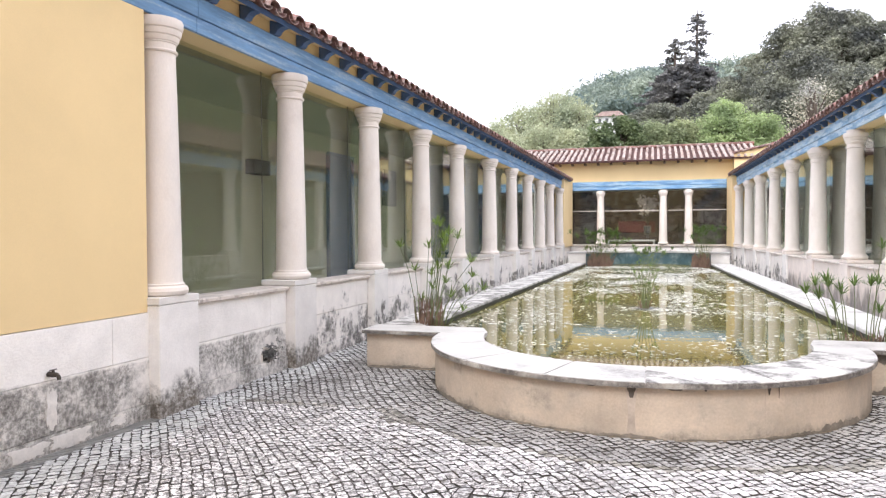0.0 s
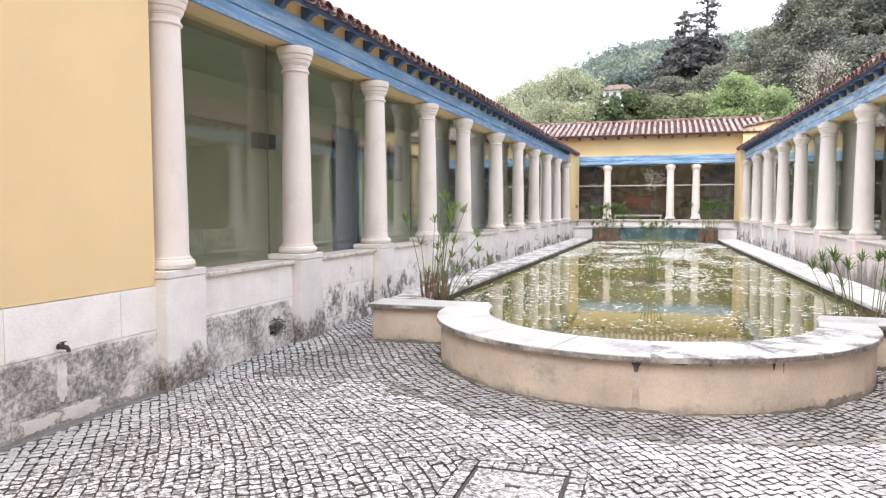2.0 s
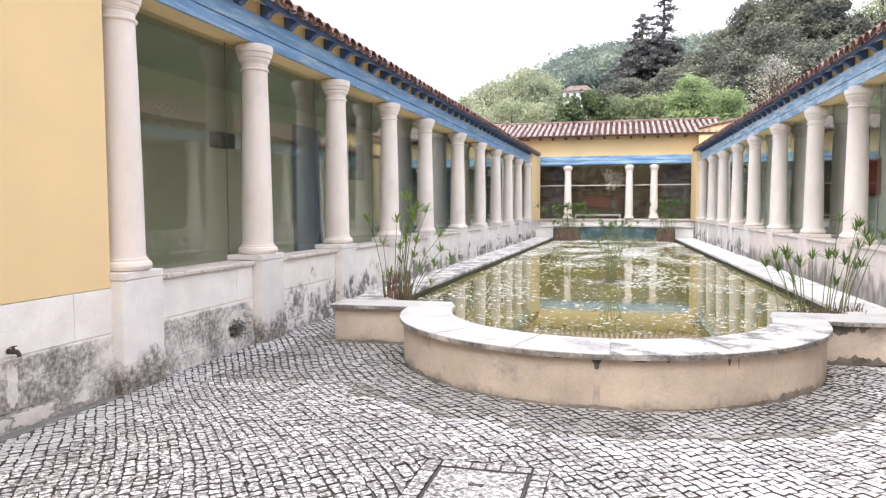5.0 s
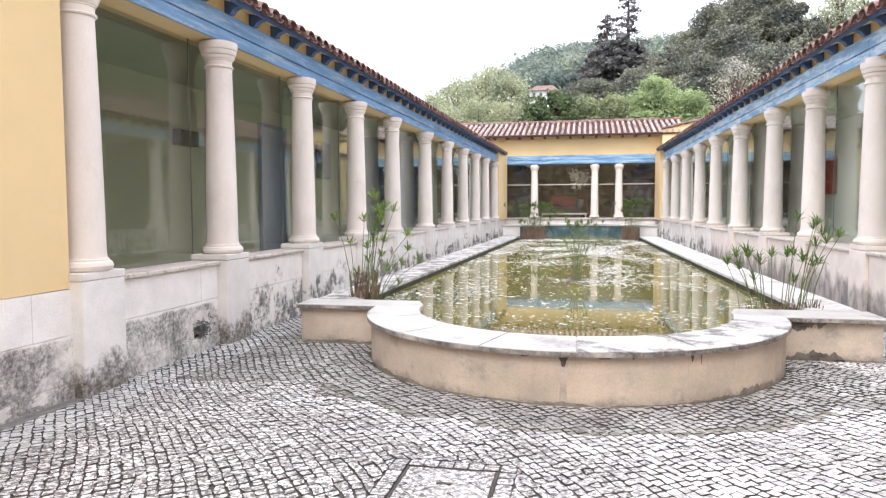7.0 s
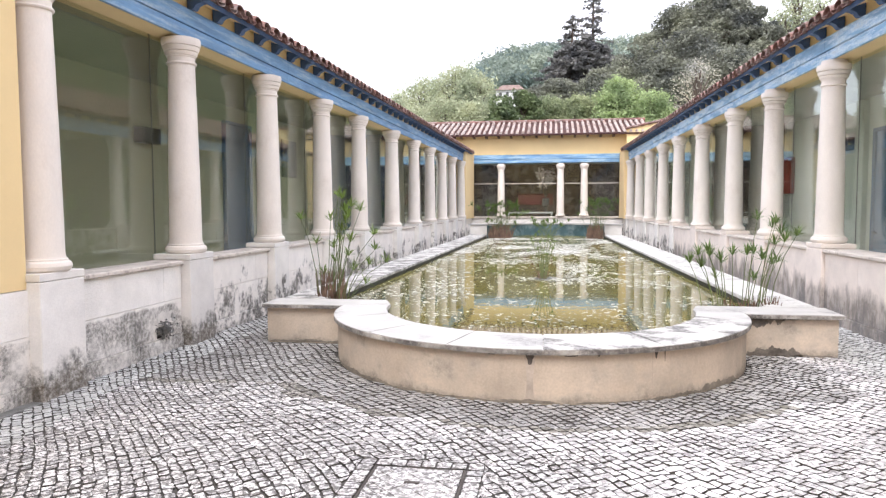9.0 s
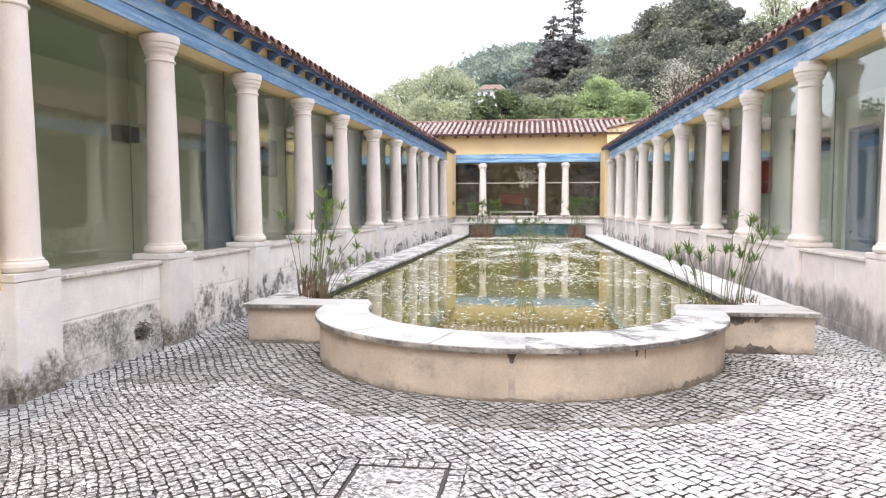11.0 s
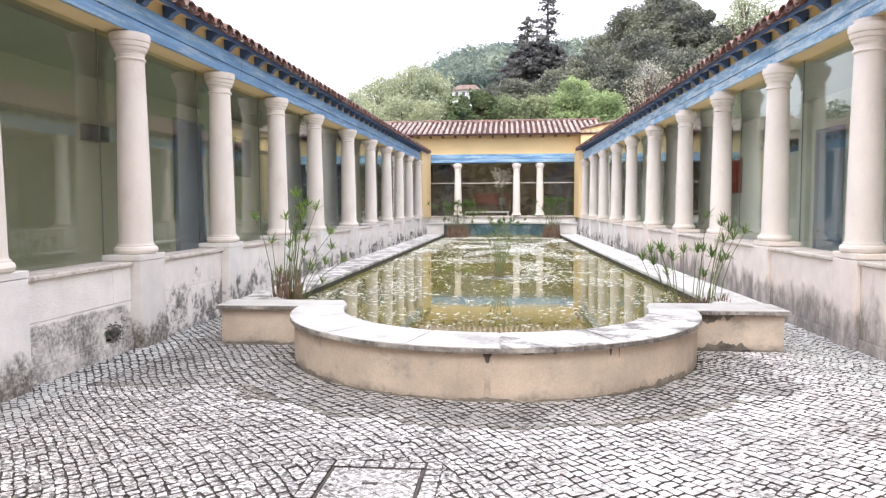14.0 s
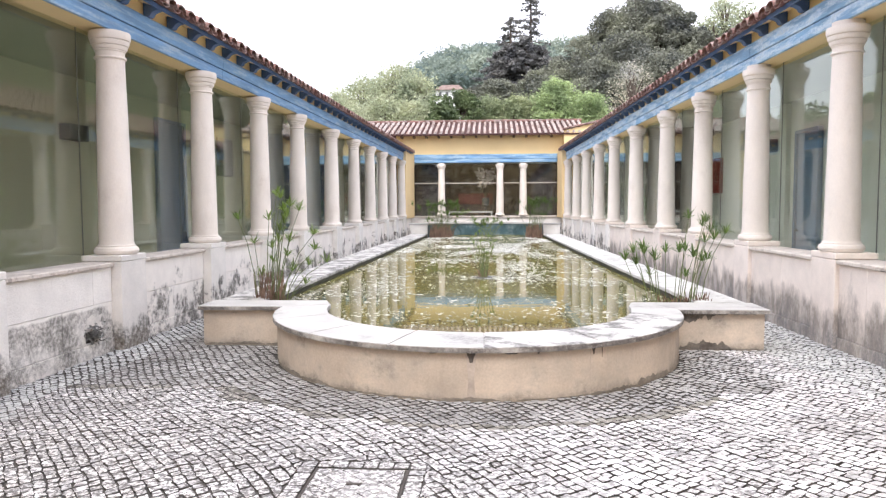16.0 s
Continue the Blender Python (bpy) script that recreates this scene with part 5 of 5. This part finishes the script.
# floating leaves
MATS = [(in_l(y) + d, y, w) for y, d, w in ((9.6, 0.35, 0.7), (11.2, 0.4, 1.0), (13.4, 0.5, 1.2), (15.8, 0.5, 1.3), (18.5, 1.5, 1.6), (20.0, 2.8, 1.8))] + [(in_r(y) - d, y, w) for y, d, w in ((9.7, 0.45, 1.0), (9.3, 0.3, 0.6), (13.0, 0.8, 1.0), (21.0, 1.2, 1.8))]
vl, fl = [], []
count = 0
while count < 10800:
    y = 6.4 + 20.9 * rp.random() ** 0.8
    x = rp.uniform(-2.8, 2.5)
    if count < 150:
        # foam gathered round the sunken pot
        x, y = bearing(856) * 12 + rp.gauss(0, 0.2), 11.95 + rp.gauss(0, 0.13)
    elif count < 520:
        # mats that drifted together along the edges
        mx, my, wide = MATS[count % len(MATS)]
        x, y = mx + rp.gauss(0, 0.30 * wide), my + rp.gauss(0, 0.16 * wide)
    if y < 8.3 and (x + 0.15) ** 2 + (y - 7.94) ** 2 > 1.64 ** 2:
        continue
    if y >= 8.3 and not in_l(y) + 0.05 < x < in_r(y) - 0.05:
        continue
    dens = noise.noise(Vector((x * 0.9, y * 0.55, 3.0))) * (0.75 if y > 12 else 1.15) + (0.12 if y > 24.5 else 0.17 if y > 15 else -0.02 if y > 9.5 else 0.0) + (0.35 if y < 8.2 else 0.15 if y < 8.8 else 0) + (0.08 if x < in_l(y) + 0.6 and y > 9 else 0)
    if count >= 520 and rp.random() > max(0.05, dens):
        continue
    count += 1
    r = rp.uniform(0.005, 0.022) * (0.62 if y < 8.8 else 0.85 if y < 12 else 1.15 if y < 17 else 1.5)
    if rp.random() < 0.05:
        r *= 1.8
    k = len(vl)
    m = 6
    ph = rp.uniform(0, 6.28)
    z = WATER_Z + 0.003 + rp.uniform(0, 0.003)
    vl += [Vector((x + r * rp.uniform(0.7, 1.3) * math.cos(ph + 2 * math.pi * i / m) * 1.8, y + r * rp.uniform(0.6, 1.0) * math.sin(ph + 2 * math.pi * i / m), z + rp.uniform(0, 0.004))) for i in range(m)]
    fl.append(tuple(range(k, k + m)))
pads = thing("floating_leaves", "pale floating leaves and petals scattered over the pond", "leaves", kind="stuff")
leaves_object("leaves", vl, fl, M_LEAF["pad"], pads)["kind"] = "stuff"

# ---- paving of setts ----
paving = thing("paving", "white limestone setts laid diagonally with dark earth joints", "paving", kind="structure")
rc = random.Random(17)
ROW_Y = PY - math.sqrt(2.78 ** 2 - 2.1 ** 2)


def wall_x(y):
    return (-4.17 + 0.014 * y + (0.01 if y < 5.1 else -0.11)), 3.893 - 0.0187 * y + 0.05


def blocked(x, y):
    if math.hypot(x - PX, y - PY) < RO + 0.012:
        return True
    if y > WING_Y - 0.075 and out_l(y) + 0.05 < x < out_r(y) - 0.05 and y < END_Y + 0.5:
        return True
    if MX0 - 0.08 < x < MX1 + 0.08 and MY0 - 0.08 < y < MY1 + 0.08:
        return True
    lo, hi = wall_x(y)
    return x < lo + 0.015 or x > hi - 0.015


def squeezed(x, y, cx, cy):
    """Trims a stone's corner where the stone meets the pool, the manhole ring, a header row or a wall."""
    if MX0 - 0.108 < x < MX1 + 0.108 and MY0 - 0.108 < y < MY1 + 0.108:
        if cy > MY1 + 0.079:
            y = MY1 + 0.108
        elif cy < MY0 - 0.079:
            y = MY0 - 0.108
        elif cx < MX0:
            x = MX0 - 0.108
        else:
            x = MX1 + 0.108
    d = math.hypot(x - PX, y - PY)
    if d < RO + 0.004:
        x, y = PX + (x - PX) * (RO + 0.004) / d, PY + (y - PY) * (RO + 0.004) / d
    if cy < WING_Y - 0.07 and y > WING_Y - 0.075 and -3.32 < x < 2.98:
        y = WING_Y - 0.075
    lo, hi = wall_x(y)
    return min(max(x, lo), hi), y


def sett(vl, fl, corners, zt):
    """Worn stone over four corners in the plan, its corners knocked off and its top edge rounded."""
    k = len(vl)
    mx = sum(c[0] for c in corners) / 4
    my = sum(c[1] for c in corners) / 4
    tilt = (rc.gauss(0, 0.02), rc.gauss(0, 0.02))
    ring = []
    for i in range(4):
        (x0, y0), (x1, y1), (x2, y2) = corners[i - 1], corners[i], corners[(i + 1) % 4]
        c0, c1 = rc.uniform(0.03, 0.17), rc.uniform(0.03, 0.17)
        ring.append((x1 + (x0 - x1) * c0, y1 + (y0 - y1) * c0))
        ring.append((x1 + (x2 - x1) * c1, y1 + (y2 - y1) * c1))
    for f, dz in ((1.0, -0.02), (1.0, -0.004), (0.955, 0.0)):
        for px, py in ring:
            lx, ly = (px - mx) * f, (py - my) * f
            vl.append((mx + lx, my + ly, zt + dz + lx * tilt[0] + ly * tilt[1]))
    for r in (0, 8):
        for i in range(8):
            j = (i + 1) % 8
            fl.append((k + r + i, k + r + j, k + r + 8 + j, k + r + 8 + i))
    fl.append(tuple(range(k + 16, k + 24)))


def sett_mesh(name, vl, fl, mat):
    me = bpy.data.meshes.new(name)
    me.from_pydata(vl, [], fl)
    me.materials.append(mat)
    me.materials.append(M_JOINT)
    for f in me.polygons:
        # the sides are caked with earth
        f.material_index = 0 if len(f.vertices) == 8 else 1
    ob = new(name, me)
    ob.parent = paving
    return ob


VL, FL = [], []
GVL, GFL = [], []
SVL, SFL = [], []
MVL, MFL = [], []
single = 0
SP = 0.073


def inner_band(x, y):
    if x > 2.4 + 0.7 * noise.noise(Vector((x * 1.5, y * 1.5, 8.0))):
        return False
    return math.hypot(x - PX, y - PY) < 2.78 or y > ROW_Y


def edge_strip(x, y):
    """Setts along the foot of either wall, walked clean."""
    lo, hi = wall_x(y)
    w = 0.48 + 0.15 * noise.noise(Vector((x * 0.8, y * 0.8, 2.0)))
    return x < lo + w or x > hi - w - 0.25


def mossy_line(x, y):
    """Damp seam where the border round the pool meets the open court."""
    w = 0.09 + 0.16 * noise.noise(Vector((x * 1.6, y * 1.6, 6.0)))
    if x > 1.9:
        return False
    d = math.hypot(x - PX, y - PY)
    if y > ROW_Y:
        return False
    return 2.78 <= d < 2.78 + w or (d >= 2.78 and ROW_Y - w < y)


def place(corners):
    global single
    cx = sum(c[0] for c in corners) / 4
    cy = sum(c[1] for c in corners) / 4
    zt = 0.002 + 0.004 * noise.noise(Vector((cx * 1.2, cy * 1.2, 0))) + rc.gauss(0, 0.0015)
    if -1.95 < cx < 1.95 and 3.72 < cy < 4.75 and single < 300:
        v, f = [], []
        sett(v, f, corners, zt)
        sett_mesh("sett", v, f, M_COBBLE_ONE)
        single += 1
    elif edge_strip(cx, cy):
        sett(SVL, SFL, corners, zt)
    elif mossy_line(cx, cy):
        sett(MVL, MFL, corners, zt)
    elif inner_band(cx, cy):
        sett(GVL, GFL, corners, zt)
    else:
        sett(VL, FL, corners, zt)


def block(cx, cy, hx, hy, ang):
    ca, sa = math.cos(ang), math.sin(ang)
    out = []
    for sx, sy in ((-1, -1), (1, -1), (1, 1), (-1, 1)):
        lx, ly = sx * hx * rc.uniform(0.9, 1.04), sy * hy * rc.uniform(0.9, 1.04)
        out.append((cx + lx * ca - ly * sa, cy + lx * sa + ly * ca))
    place(out)


A = radians(38)


def bent(a, b):
    """From course coordinates to the court, with the courses bowed and wavering."""
    x = a * math.cos(A) - b * math.sin(A)
    y = 6 + a * math.sin(A) + b * math.cos(A)
    w = noise.noise_vector(Vector((x * 0.33, y * 0.33, 5.0)))
    return x + 0.3 * w.x, y + 0.3 * w.y


def corner(i, j):
    """Meeting point of two courses, a little off the true net."""
    w = noise.noise_vector(Vector((i * 3.17 + 0.37, j * 2.71 + 0.61, 4.0)))
    v = noise.noise_vector(Vector((i * 0.21, j * 0.21, 9.0)))
    return i * SP + 0.017 * w.x + 0.012 * v.x, j * SP * 0.97 + 0.014 * w.y + 0.012 * v.y


STAGGER = [rc.uniform(-0.4, 0.4) for _ in range(97)]
CA, SA = math.cos(A), math.sin(A)
for j in range(-210, 362):
    for i in range(-128, 306):
        x = (i + 0.5) * SP * CA - (j + 0.5) * SP * SA
        y = 6 + (i + 0.5) * SP * SA + (j + 0.5) * SP * CA
        if -4.5 < x < 4.3 and -4.2 < y < 33.7 and (y < 9.0 or x < -2.9 or x > 2.3 or y > 27.9):
            slip = STAGGER[i % 97] * SP
            net = [(p, q + slip) for p, q in (corner(i, j), corner(i + 1, j), corner(i + 1, j + 1), corner(i, j + 1))]
            ma, mb = sum(p[0] for p in net) / 4, sum(p[1] for p in net) / 4
            mx, my = bent(ma, mb)
            if -3.95 < my < 33.4 and not blocked(mx, my):
                g = 0.0060 if inner_band(mx, my) else 0.0031
                g *= rc.uniform(0.4, 1.9)
                k = 1 - 2 * g / SP
                place([squeezed(*bent(ma + (p - ma) * k + rc.gauss(0, 0.0046), mb + (q - mb) * k + rc.gauss(0, 0.0046)), mx, my) for p, q in net])
# stones framing the manhole
n = 6
for i in range(n):
    t = (i + 0.5) / n
    block(MX0 + (MX1 - MX0) * t, MY1 + 0.055, 0.046, 0.05, 0.0)
    block(MX0 + (MX1 - MX0) * t, MY0 - 0.055, 0.046, 0.05, 0.0)
    block(MX0 - 0.055, MY0 + (MY1 - MY0) * t, 0.05, 0.046, 0.0)
    block(MX1 + 0.055, MY0 + (MY1 - MY0) * t, 0.05, 0.046, 0.0)
for x in (MX0 - 0.055, MX1 + 0.055):
    block(x, MY1 + 0.055, 0.048, 0.048, 0.0)
    block(x, MY0 - 0.055, 0.048, 0.048, 0.0)
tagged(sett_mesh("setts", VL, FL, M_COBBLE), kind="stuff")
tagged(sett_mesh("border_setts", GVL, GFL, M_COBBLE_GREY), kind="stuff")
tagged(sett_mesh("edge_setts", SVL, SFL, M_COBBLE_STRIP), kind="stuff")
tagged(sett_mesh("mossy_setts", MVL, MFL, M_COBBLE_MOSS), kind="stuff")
